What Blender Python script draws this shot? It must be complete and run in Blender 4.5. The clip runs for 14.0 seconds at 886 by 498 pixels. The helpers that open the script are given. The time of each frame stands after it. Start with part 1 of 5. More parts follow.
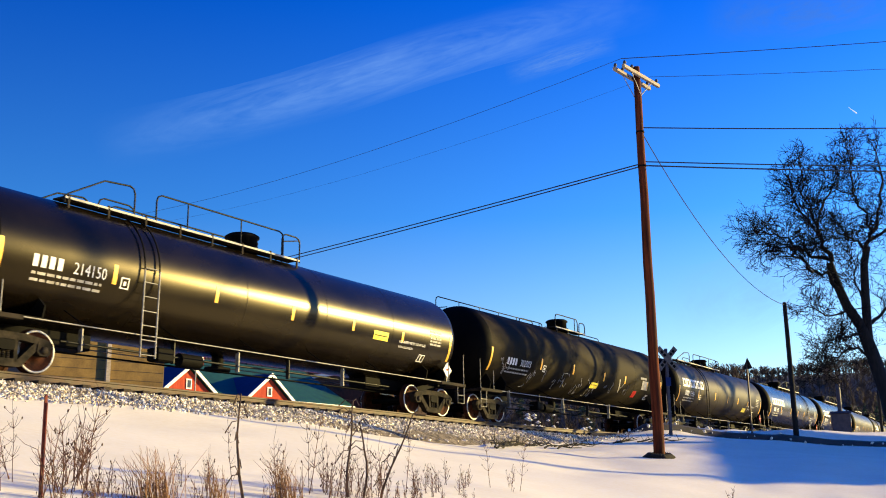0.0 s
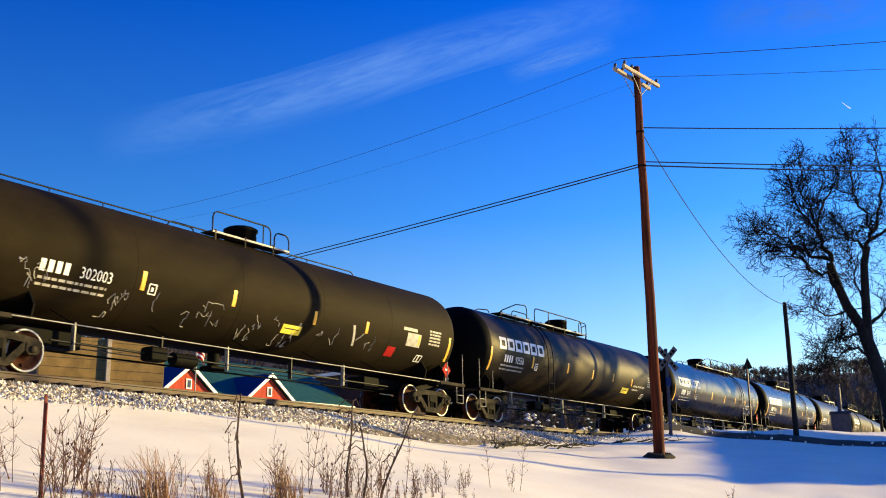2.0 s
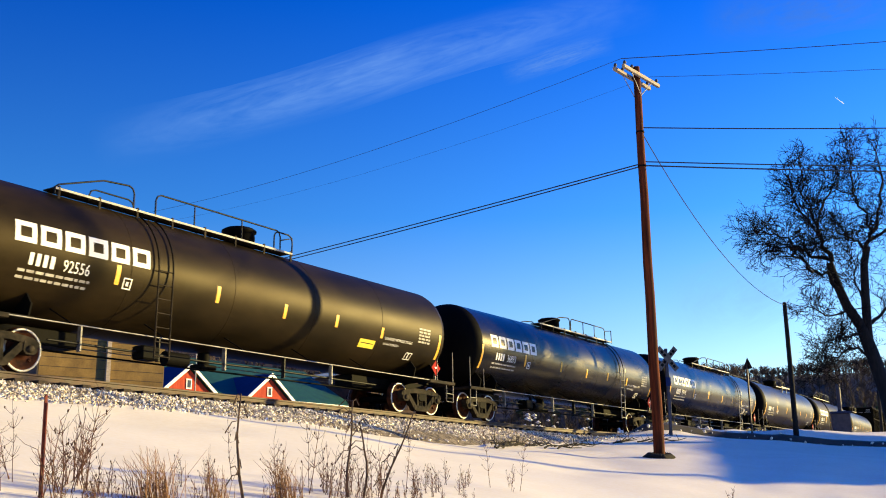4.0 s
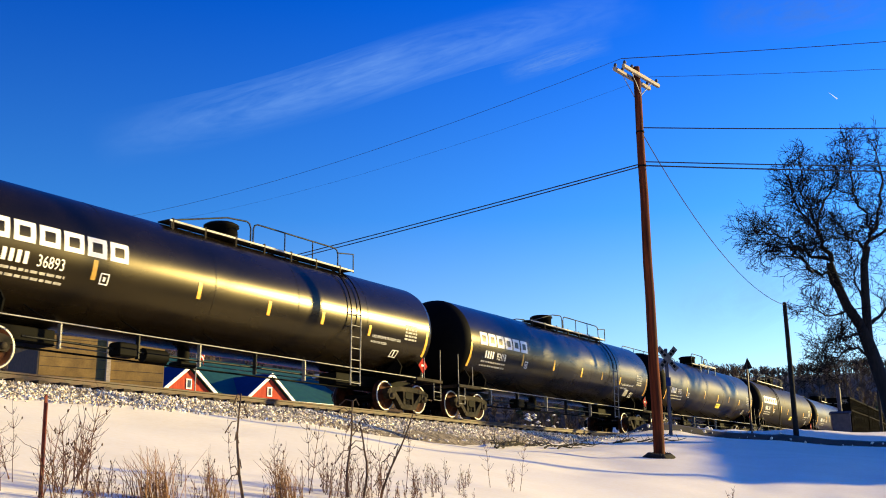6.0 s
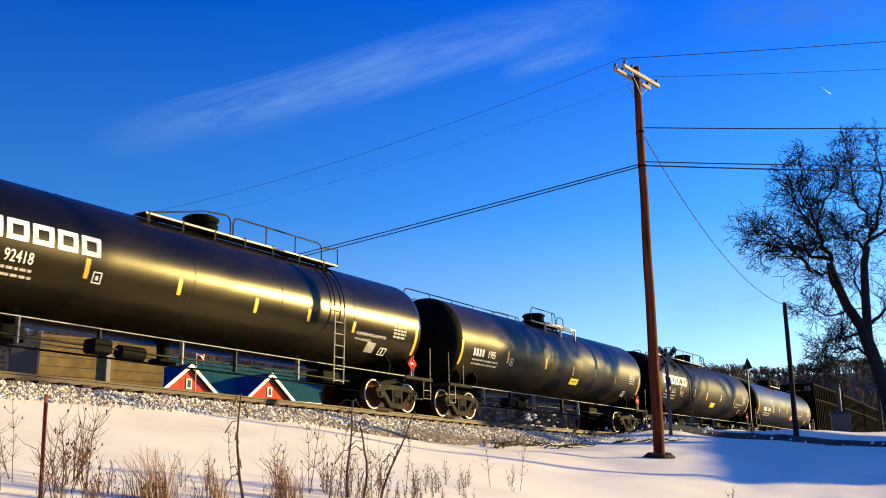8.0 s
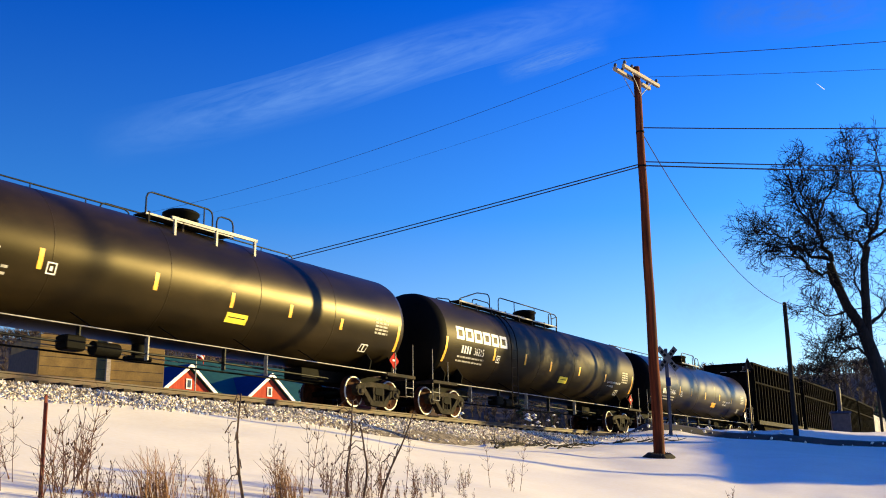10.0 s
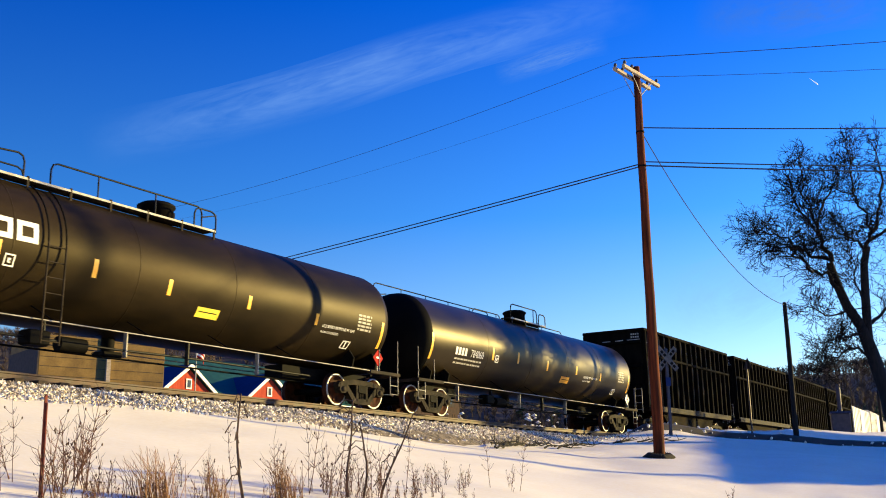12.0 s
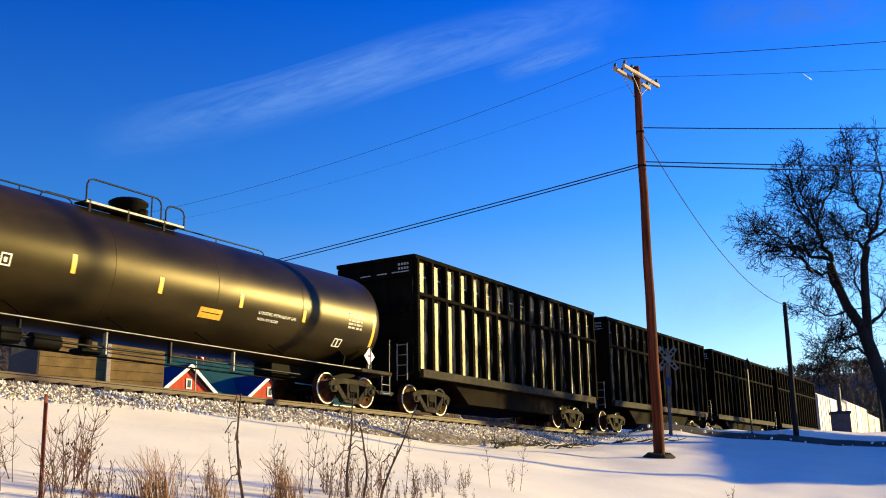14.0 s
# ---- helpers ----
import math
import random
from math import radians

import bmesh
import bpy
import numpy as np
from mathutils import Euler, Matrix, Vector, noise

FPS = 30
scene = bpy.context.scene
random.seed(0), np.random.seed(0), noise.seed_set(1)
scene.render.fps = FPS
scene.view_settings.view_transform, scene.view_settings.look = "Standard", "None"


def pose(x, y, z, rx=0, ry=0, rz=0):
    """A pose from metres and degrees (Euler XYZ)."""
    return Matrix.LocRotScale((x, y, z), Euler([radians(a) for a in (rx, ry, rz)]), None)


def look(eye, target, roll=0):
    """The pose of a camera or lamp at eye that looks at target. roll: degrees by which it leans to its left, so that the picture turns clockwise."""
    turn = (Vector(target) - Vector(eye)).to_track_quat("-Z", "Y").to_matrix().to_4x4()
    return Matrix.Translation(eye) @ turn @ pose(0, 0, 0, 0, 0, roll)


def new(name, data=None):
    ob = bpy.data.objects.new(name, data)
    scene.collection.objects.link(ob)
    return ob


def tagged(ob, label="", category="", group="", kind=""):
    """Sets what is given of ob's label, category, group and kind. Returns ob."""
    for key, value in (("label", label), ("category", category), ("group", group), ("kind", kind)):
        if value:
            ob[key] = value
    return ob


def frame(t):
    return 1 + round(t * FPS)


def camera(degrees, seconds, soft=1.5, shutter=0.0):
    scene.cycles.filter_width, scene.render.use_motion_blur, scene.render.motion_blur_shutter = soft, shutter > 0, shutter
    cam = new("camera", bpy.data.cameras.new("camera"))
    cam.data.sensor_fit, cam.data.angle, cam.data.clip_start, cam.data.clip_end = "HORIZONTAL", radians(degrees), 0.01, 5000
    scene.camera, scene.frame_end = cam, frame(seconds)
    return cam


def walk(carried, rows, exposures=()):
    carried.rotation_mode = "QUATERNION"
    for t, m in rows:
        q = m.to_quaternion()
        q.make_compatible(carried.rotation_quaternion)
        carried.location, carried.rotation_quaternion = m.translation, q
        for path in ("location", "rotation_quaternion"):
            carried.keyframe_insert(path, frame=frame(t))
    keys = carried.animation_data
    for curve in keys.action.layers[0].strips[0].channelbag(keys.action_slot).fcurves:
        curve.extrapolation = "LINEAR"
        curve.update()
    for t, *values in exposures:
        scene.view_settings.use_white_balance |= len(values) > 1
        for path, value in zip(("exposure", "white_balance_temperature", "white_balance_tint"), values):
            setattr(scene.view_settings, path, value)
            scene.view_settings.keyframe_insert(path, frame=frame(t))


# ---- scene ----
EYE = (0.0, 0.0, 1.5)
WAY = (0.81975426, 0.52351525, 0.23223854)
cam = camera(46.17, 14.0, soft=1.0, shutter=0.1)
STAND = look(EYE, [EYE[i] + 20 * WAY[i] for i in range(3)], -0.75)
walk(cam, [(0.0, STAND), (14.0, STAND)], [(0.0, 1.12), (14.0, 1.12)])

# ---- light: low winter sun from the right behind the camera, clear sky ----
SUN_DIR = Vector((0.765, -0.61, 0.195)).normalized()
ELEV = math.asin(SUN_DIR.z)
sun = new("sun", bpy.data.lights.new("sun", "SUN"))
sun.data.energy, sun.data.angle, sun.data.color = 5.0, radians(0.6), (1.0, 0.765, 0.265)
sun.matrix_world = look((0, 0, 60), Vector((0, 0, 60)) - SUN_DIR)


def make_world():
    w = bpy.data.worlds.new("sky")
    scene.world = w
    w.use_nodes = True
    nt = w.node_tree
    nt.nodes.clear()
    out = nt.nodes.new("ShaderNodeOutputWorld")
    bg = nt.nodes.new("ShaderNodeBackground")
    sky = nt.nodes.new("ShaderNodeTexSky")
    sky.sky_type = "NISHITA"
    sky.sun_disc = False
    sky.sun_elevation = ELEV
    sky.sun_rotation = math.atan2(SUN_DIR.x, SUN_DIR.y)
    sky.altitude, sky.air_density, sky.dust_density, sky.ozone_density = 300, 1.0, 0.35, 2.2
    # clear polar air: the sky is more saturated than the model's haze
    hs = nt.nodes.new("ShaderNodeMixRGB")
    hs.blend_type, hs.inputs[0].default_value = "MULTIPLY", 1.0
    tc, sep, ramp = nt.nodes.new("ShaderNodeTexCoord"), nt.nodes.new("ShaderNodeSeparateXYZ"), nt.nodes.new("ShaderNodeValToRGB")
    nt.links.new(tc.outputs["Generated"], sep.inputs[0])
    nt.links.new(sep.outputs["Z"], ramp.inputs[0])
    el = ramp.color_ramp.elements
    el[0].position, el[0].color = 0.09, (0.74, 0.82, 0.92, 1)
    el[1].position, el[1].color = 0.46, (0.0, 0.285, 1.05, 1)
    mid = el.new(0.26)
    mid.color = (0.155, 0.515, 1.04, 1)
    nt.links.new(sky.outputs[0], hs.inputs[1])
    nt.links.new(ramp.outputs[0], hs.inputs[2])
    # the sky grows brighter towards the sun's side
    dot, gain = nt.nodes.new("ShaderNodeVectorMath"), nt.nodes.new("ShaderNodeMapRange")
    dot.operation = "DOT_PRODUCT"
    dot.inputs[1].default_value = SUN_DIR
    nt.links.new(tc.outputs["Generated"], dot.inputs[0])
    for i, v in enumerate((-0.15, 0.75, 0.90, 1.42)):
        gain.inputs[1 + i].default_value = v
    lit = nt.nodes.new("ShaderNodeVectorMath")
    lit.operation = "SCALE"
    nt.links.new(dot.outputs["Value"], gain.inputs[0])
    nt.links.new(hs.outputs[0], lit.inputs[0])
    nt.links.new(gain.outputs[0], lit.inputs["Scale"])
    nt.links.new(lit.outputs[0], bg.inputs[0])
    bg.inputs[1].default_value = 0.107
    nt.links.new(bg.outputs[0], out.inputs[0])


make_world()


# ---- materials ----
def mat(name, c1, c2=None, rough=0.7, metal=0.0, scale=6.0, fine=60.0, bump=0.1, spec=0.5, island=0.0, stretch=(1, 1, 1), tint=(1, 1, 1), edge=(0.35, 0.68)):
    m = bpy.data.materials.new(name)
    m.use_nodes = True
    nt = m.node_tree
    b = nt.nodes["Principled BSDF"]
    b.inputs["Roughness"].default_value, b.inputs["Metallic"].default_value = rough, metal
    b.inputs["Specular IOR Level"].default_value = spec
    b.inputs["Specular Tint"].default_value = (*tint, 1)
    c2 = c2 or tuple(min(1, v * 1.5 + 0.01) for v in c1)
    tc = nt.nodes.new("ShaderNodeTexCoord")
    mp = nt.nodes.new("ShaderNodeMapping")
    mp.inputs["Scale"].default_value = stretch
    nt.links.new(tc.outputs["Object"], mp.inputs[0])
    n1, n2 = nt.nodes.new("ShaderNodeTexNoise"), nt.nodes.new("ShaderNodeTexNoise")
    for n, s, d in ((n1, scale, 5), (n2, fine, 3)):
        n.inputs["Scale"].default_value, n.inputs["Detail"].default_value = s, d
        nt.links.new(mp.outputs[0], n.inputs["Vector"])
    mix = nt.nodes.new("ShaderNodeMixRGB")
    ramp = nt.nodes.new("ShaderNodeValToRGB")
    ramp.color_ramp.elements[0].position, ramp.color_ramp.elements[1].position = edge
    nt.links.new(n1.outputs["Fac"], ramp.inputs[0])
    nt.links.new(ramp.outputs[0], mix.inputs[0])
    mix.inputs[1].default_value, mix.inputs[2].default_value = (*c1, 1), (*c2, 1)
    last = mix.outputs[0]
    ov = nt.nodes.new("ShaderNodeMixRGB")
    ov.blend_type, ov.inputs[0].default_value = "OVERLAY", 0.35
    nt.links.new(last, ov.inputs[1])
    nt.links.new(n2.outputs["Fac"], ov.inputs[2])
    last = ov.outputs[0]
    if island:
        geo = nt.nodes.new("ShaderNodeNewGeometry")
        mr = nt.nodes.new("ShaderNodeMapRange")
        mr.inputs[3].default_value, mr.inputs[4].default_value = 1 - island, 1 + island
        nt.links.new(geo.outputs["Random Per Island"], mr.inputs[0])
        hv = nt.nodes.new("ShaderNodeHueSaturation")
        nt.links.new(mr.outputs[0], hv.inputs["Value"])
        nt.links.new(last, hv.inputs["Color"])
        last = hv.outputs[0]
    nt.links.new(last, b.inputs["Base Color"])
    rr = nt.nodes.new("ShaderNodeMapRange")
    rr.inputs[3].default_value, rr.inputs[4].default_value = max(0.02, rough - 0.06), min(1, rough + 0.1)
    nt.links.new(n1.outputs["Fac"], rr.inputs[0])
    nt.links.new(rr.outputs[0], b.inputs["Roughness"])
    if bump:
        bp = nt.nodes.new("ShaderNodeBump")
        bp.inputs["Strength"].default_value, bp.inputs["Distance"].default_value = bump, 0.02
        nt.links.new(n2.outputs["Fac"], bp.inputs["Height"])
        nt.links.new(bp.outputs[0], b.inputs["Normal"])
    return m


SNOW = mat("snow", (0.87, 0.79, 0.65), (0.93, 0.855, 0.72), 0.62, scale=0.5, fine=9, bump=0.22, spec=0.25)
TANK = mat("black_tank_paint", (0.0026, 0.0018, 0.0009), (0.0075, 0.005, 0.0022), 0.245, scale=0.9, fine=7, bump=0.015, spec=0.28, stretch=(0.5, 1, 1), tint=(1.0, 0.80, 0.48))
TANKDULL = mat("dusty_tank_paint", (0.006, 0.0042, 0.002), (0.020, 0.013, 0.006), 0.45, scale=0.8, fine=7, bump=0.03, spec=0.10, stretch=(0.5, 1, 1), tint=(1.0, 0.76, 0.42))
TANKMATTE = mat("matte_weathered_tank_paint", (0.006, 0.0044, 0.0025), (0.015, 0.0105, 0.0055), 0.68, scale=0.8, fine=7, bump=0.03, spec=0.07, stretch=(0.5, 1, 1), tint=(1.0, 0.76, 0.42))
TANKDUST = mat("road_dusted_tank_paint", (0.006, 0.0041, 0.0018), (0.021, 0.0138, 0.0056), 0.34, scale=0.8, fine=7, bump=0.03, spec=0.19, stretch=(0.5, 1, 1), tint=(1.0, 0.78, 0.42))
# darker copy of the tank black, shade painted into the sunless head
HEADSHADE = mat("shaded_head_black", (0.0012, 0.0012, 0.0013), (0.003, 0.0028, 0.0026), 0.6, scale=1.2, fine=8, bump=0.02, spec=0.05)
BLACK = mat("black_steel", (0.0022, 0.0021, 0.002), (0.007, 0.006, 0.0048), 0.7, spec=0.06, scale=3, fine=30)
RAILPAINT = mat("dark_railing_paint", (0.005, 0.005, 0.006), (0.013, 0.012, 0.011), 0.5, spec=0.15)
# cast and sill steel: dusty, and darkened in place of shade under the cars
DUSTY = mat("dusty_cast_steel", (0.003, 0.0023, 0.0018), (0.040, 0.031, 0.022), 0.8, scale=5, fine=35, bump=0.2, spec=0.12)
SILL = mat("dusty_sill_steel", (0.010, 0.0075, 0.005), (0.042, 0.031, 0.021), 0.8, scale=3, fine=25, spec=0.15)
RUSTWHEEL = mat("rusty_wheel_plate", (0.020, 0.006, 0.003), (0.085, 0.026, 0.010), 0.8, scale=5, fine=40, spec=0.15)
TREAD = mat("polished_wheel_rim", (0.34, 0.32, 0.29), (0.55, 0.52, 0.48), 0.4, 0.4, scale=8)
GREY = mat("galvanised_steel", (0.16, 0.155, 0.15), (0.34, 0.32, 0.30), 0.55, 0.2, scale=6)
WHITE = mat("white_paint", (0.72, 0.70, 0.66), (0.82, 0.80, 0.77), 0.5, scale=4)
GREYPAINT = mat("faded_grey_lettering", (0.26, 0.24, 0.21), (0.48, 0.45, 0.40), 0.6, scale=7)
YELLOW = mat("yellow_reflective_tape", (0.75, 0.36, 0.02), (0.85, 0.48, 0.04), 0.4, scale=9)
LEMON = mat("yellow_decal", (0.70, 0.55, 0.03), (0.80, 0.66, 0.06), 0.5, scale=9)
RED = mat("red_decal", (0.28, 0.005, 0.005), (0.36, 0.010, 0.009), 0.7, spec=0.1, scale=9)
RAIL = mat("rusty_rail_steel", (0.035, 0.015, 0.008), (0.085, 0.036, 0.018), 0.65, 0.0, scale=3, fine=40)
TIE = mat("creosoted_timber", (0.018, 0.012, 0.008), (0.05, 0.033, 0.022), 0.9, scale=3, fine=25, stretch=(6, 1, 6))
STONE = mat("limestone_ballast", (0.30, 0.23, 0.16), (0.95, 0.88, 0.76), 0.9, scale=9, fine=60, island=0.7)
BED = mat("snowy_ballast_bed", (0.035, 0.025, 0.017), (0.30, 0.24, 0.18), 0.9, scale=7, fine=30, bump=0.25)
POLEWOOD = mat("reddish_pole_timber", (0.034, 0.009, 0.004), (0.165, 0.036, 0.012), 0.85, scale=2.0, fine=16, bump=0.4, stretch=(5, 5, 0.35), spec=0.15)
GREYWOOD = mat("weathered_arm_timber", (0.30, 0.24, 0.17), (0.46, 0.38, 0.29), 0.85, scale=5, fine=30, stretch=(1, 4, 4))
WIRE = mat("dark_cable", (0.015, 0.015, 0.018), rough=0.6, bump=0)
BARK = mat("dark_bark", (0.006, 0.0045, 0.0037), (0.021, 0.015, 0.012), 0.95, scale=5, fine=30, bump=0.6, stretch=(3, 3, 0.6))
TWIG = mat("bare_twig_bark", (0.008, 0.0055, 0.0045), (0.022, 0.015, 0.012), 0.9, bump=0, spec=0.1)
WEED = mat("dry_brown_weed", (0.062, 0.024, 0.014), (0.19, 0.088, 0.048), 0.9, scale=9, bump=0, island=0.3)
STRAW = mat("dry_straw_grass", (0.11, 0.050, 0.022), (0.24, 0.125, 0.055), 0.9, scale=9, bump=0, island=0.35)
STAKERED = mat("rusty_red_steel", (0.10, 0.020, 0.013), (0.20, 0.045, 0.028), 0.8, scale=8, spec=0.2)
# weathered board, darkened further for the shade it stands in
WEATHERED_SHADED = mat("weathered_shaded_sign_board", (0.07, 0.06, 0.055), (0.17, 0.15, 0.13), 0.8, scale=5, fine=30)
ORANGE = mat("orange_decal", (0.62, 0.26, 0.01), (0.74, 0.36, 0.02), 0.5, scale=9)
BRUSH = mat("dark_thistle_head", (0.05, 0.03, 0.022), (0.10, 0.06, 0.04), 0.95, bump=0.3)
ASPHALT = mat("wet_dark_asphalt", (0.030, 0.026, 0.024), (0.060, 0.048, 0.042), 0.7, scale=1.5, fine=30, bump=0.3)
# pale streaks are bare scuffs plus sunlit patches put into the colour
GONDOLA = mat("worn_sunlit_gondola_paint", (0.003, 0.0026, 0.0022), (0.36, 0.26, 0.15), 0.4, spec=0.2, scale=2.3, fine=9, bump=0.25, stretch=(1.8, 1.8, 0.42), edge=(0.49, 0.66))
GONDARK = mat("black_gondola_sheet", (0.0025, 0.0023, 0.002), (0.009, 0.007, 0.005), 0.88, spec=0.03, scale=2, fine=12, stretch=(2, 2, 0.5))
# tub colour is darkened too, standing in for shade below the gondola
TUB = mat("rusty_black_tub", (0.003, 0.002, 0.0013), (0.012, 0.0065, 0.0035), 0.85, scale=1.5, fine=9, spec=0.05)
CARWHITE = mat("dirty_white_boxcar", (0.62, 0.58, 0.50), (0.80, 0.77, 0.70), 0.6, scale=1.2, fine=6, stretch=(1, 1, 0.3))
BOXBLUE = mat("dark_signal_case", (0.035, 0.034, 0.05), (0.07, 0.06, 0.075), 0.6)
BARNRED = mat("red_boarding", (0.32, 0.034, 0.016), (0.44, 0.065, 0.03), 0.8, scale=3, stretch=(6, 6, 0.5), spec=0.2)
GREENROOF = mat("green_metal_roof", (0.006, 0.045, 0.033), (0.012, 0.075, 0.055), 0.55, scale=2, spec=0.3)
# blue of the notice plate, and painted shade on the snowy gable slopes
SHADE_AND_PLATE_BLUE = mat("roof_shade_and_plate_blue", (0.006, 0.018, 0.085), (0.010, 0.03, 0.13), 0.6, scale=2, spec=0.2)
TANBLOCK = mat("tan_plank_wall", (0.15, 0.085, 0.019), (0.25, 0.15, 0.04), 0.85, scale=1.6, fine=14)
BRICKRED = mat("brown_brick_wall", (0.036, 0.017, 0.010), (0.070, 0.034, 0.021), 0.9, scale=4, fine=30)
DARKWALL = mat("dark_end_wall", (0.03, 0.022, 0.018), (0.06, 0.045, 0.035), 0.9)
GLASSDARK = mat("dark_window_glass", (0.02, 0.025, 0.03), rough=0.08, bump=0)
FARWOOD = mat("bare_hillside_trees", (0.052, 0.032, 0.023), (0.095, 0.063, 0.045), 1.0, scale=0.05, fine=0.9, bump=0, island=0.18)
EVERGREEN = mat("far_evergreen", (0.018, 0.032, 0.016), (0.04, 0.06, 0.03), 1.0, scale=0.2, fine=2, bump=0, island=0.4)
HILL = mat("wooded_hill_floor", (0.055, 0.037, 0.027), (0.10, 0.072, 0.056), 1.0, scale=0.03, fine=0.4, bump=0)


# ---- mesh helpers ----
class Geo:
    """Collects points and faces for one mesh."""

    def __init__(self):
        self.v, self.f, self.sm = [], [], []

    def add(self, vs, fs, smooth=False):
        o = len(self.v)
        self.v += [tuple(p) for p in vs]
        self.f += [tuple(i + o for i in q) for q in fs]
        self.sm += [smooth] * len(fs)

    def box(self, x0, x1, y0, y1, z0, z1, m=None, bev=0.0):
        if bev:
            b = bev
            vs, fs = [], []
            rings = [(z0, b), (z0 + b, 0), (z1 - b, 0), (z1, b)]
            for z, s in rings:
                vs += [(x0 + s + b, y0 + s, z), (x1 - s - b, y0 + s, z), (x1 - s, y0 + s + b, z), (x1 - s, y1 - s - b, z), (x1 - s - b, y1 - s, z), (x0 + s + b, y1 - s, z), (x0 + s, y1 - s - b, z), (x0 + s, y0 + s + b, z)]
            for k in range(3):
                fs += [(k * 8 + i, k * 8 + (i + 1) % 8, k * 8 + 8 + (i + 1) % 8, k * 8 + 8 + i) for i in range(8)]
            fs += [tuple(range(7, -1, -1)), tuple(range(24, 32))]
        else:
            vs = [(x, y, z) for z in (z0, z1) for x, y in ((x0, y0), (x1, y0), (x1, y1), (x0, y1))]
            fs = [(3, 2, 1, 0), (4, 5, 6, 7), (0, 1, 5, 4), (1, 2, 6, 5), (2, 3, 7, 6), (3, 0, 4, 7)]
        if m:
            vs = [m @ Vector(p) for p in vs]
        self.add(vs, fs)
        return self

    def tube(self, pts, r, n=6, r1=None, cap=True):
        pts = [Vector(p) for p in pts]
        r1 = r if r1 is None else r1
        k = len(pts)
        vs, side = [], None
        for i, p in enumerate(pts):
            d = (pts[min(i + 1, k - 1)] - pts[max(i - 1, 0)]).normalized()
            if side is None:
                side = d.cross(Vector((0, 0, 1)) if abs(d.z) < 0.9 else Vector((1, 0, 0))).normalized()
            side = (side - d * side.dot(d)).normalized()
            up = d.cross(side)
            rr = r + (r1 - r) * i / max(1, k - 1)
            vs += [p + rr * (math.cos(2 * math.pi * j / n) * side + math.sin(2 * math.pi * j / n) * up) for j in range(n)]
        fs = [(i * n + j, i * n + (j + 1) % n, i * n + n + (j + 1) % n, i * n + n + j) for i in range(k - 1) for j in range(n)]
        self.add(vs, fs, n > 4)
        if cap and n > 2:
            self.add(vs[:n], [tuple(range(n - 1, -1, -1))])
            self.add(vs[-n:], [tuple(range(n))])
        return self

    def lathe(self, prof, n=24, m=None, smooth=True):
        """prof: (along, radius) pairs turned about the x axis."""
        vs, fs = [], []
        for a, r in prof:
            vs += [Vector((a, r * math.cos(2 * math.pi * j / n), r * math.sin(2 * math.pi * j / n))) for j in range(n)]
        fs = [(i * n + j, i * n + (j + 1) % n, i * n + n + (j + 1) % n, i * n + n + j) for i in range(len(prof) - 1) for j in range(n)]
        if m:
            vs = [m @ p for p in vs]
        self.add(vs, fs, smooth)
        return self

    def slab(self, poly, y0, y1, m=None):
        """An outline in x and z, pulled from y0 to y1."""
        n = len(poly)
        vs = [Vector((x, y0, z)) for x, z in poly] + [Vector((x, y1, z)) for x, z in poly]
        fs = [tuple(range(n)), tuple(range(2 * n - 1, n - 1, -1))] + [(i, n + i, n + (i + 1) % n, (i + 1) % n) for i in range(n)]
        if m:
            vs = [m @ p for p in vs]
        self.add(vs, fs)
        return self

    def mesh(self, name, material):
        me = bpy.data.meshes.new(name)
        me.from_pydata(self.v, [], self.f)
        me.polygons.foreach_set("use_smooth", self.sm)
        me.materials.append(material)
        me.update()
        bm = bmesh.new()
        bm.from_mesh(me)
        if len(bm.faces) < 60000:
            bmesh.ops.recalc_face_normals(bm, faces=bm.faces)
            bm.to_mesh(me)
        bm.free()
        return me


def part(name, geo, material, parent=None, label="", at=None):
    me = geo if isinstance(geo, bpy.types.Mesh) else geo.mesh(name, material)
    ob = new(name, me)
    ob.parent = parent
    if at is not None:
        ob.matrix_basis = at
    return tagged(ob, label)


def thing(name, label, category, group="", kind="", at=None):
    ob = new(name)
    ob.empty_display_size = 0.2
    if at is not None:
        ob.matrix_basis = at
    return tagged(ob, label, category, group, kind)


def alone(name, geo, material, label, category, group="", kind=""):
    return tagged(part(name, geo, material), label, category, group, kind)


# ---- the line of the track: straight, then a gentle curve to the left and a climb ----
TRACK_Y, RAIL_Z, CURVE_X, CURVE_R = 19.67, 4.11, 19.1, 1131.0
CLIMB_X, CLIMB = 37.4, 0.0192
SPEED = 9.917


def line(s):
    """Place and heading on the track's middle, s metres along it."""
    if s <= CURVE_X:
        return s, TRACK_Y, 0.0
    a = (s - CURVE_X) / CURVE_R
    return CURVE_X + CURVE_R * math.sin(a), TRACK_Y + CURVE_R * (1 - math.cos(a)), a


def lift(s):
    """How far the track has climbed, s metres along it."""
    v, k = min(s, 260) - CLIMB_X, 8.0
    return CLIMB * (max(0.0, v) if abs(v) > k else (v + k) ** 2 / (4 * k))


def off(s, side, z):
    """A place beside the track's middle; z is its height on the level part, to which the climb is added."""
    x, y, a = line(s)
    return Vector((x - math.sin(a) * side, y + math.cos(a) * side, z + lift(s)))


def smooth(a, b, v):
    u = min(1, max(0, (v - a) / (b - a)))
    return u * u * (3 - 2 * u)


def edge_side(x, y):
    """How far a place lies beyond the edge of the road that climbs to the crossing."""
    return ((x - 43.0) * 7.4 + (y - 16.0) * 9.0) / 11.65


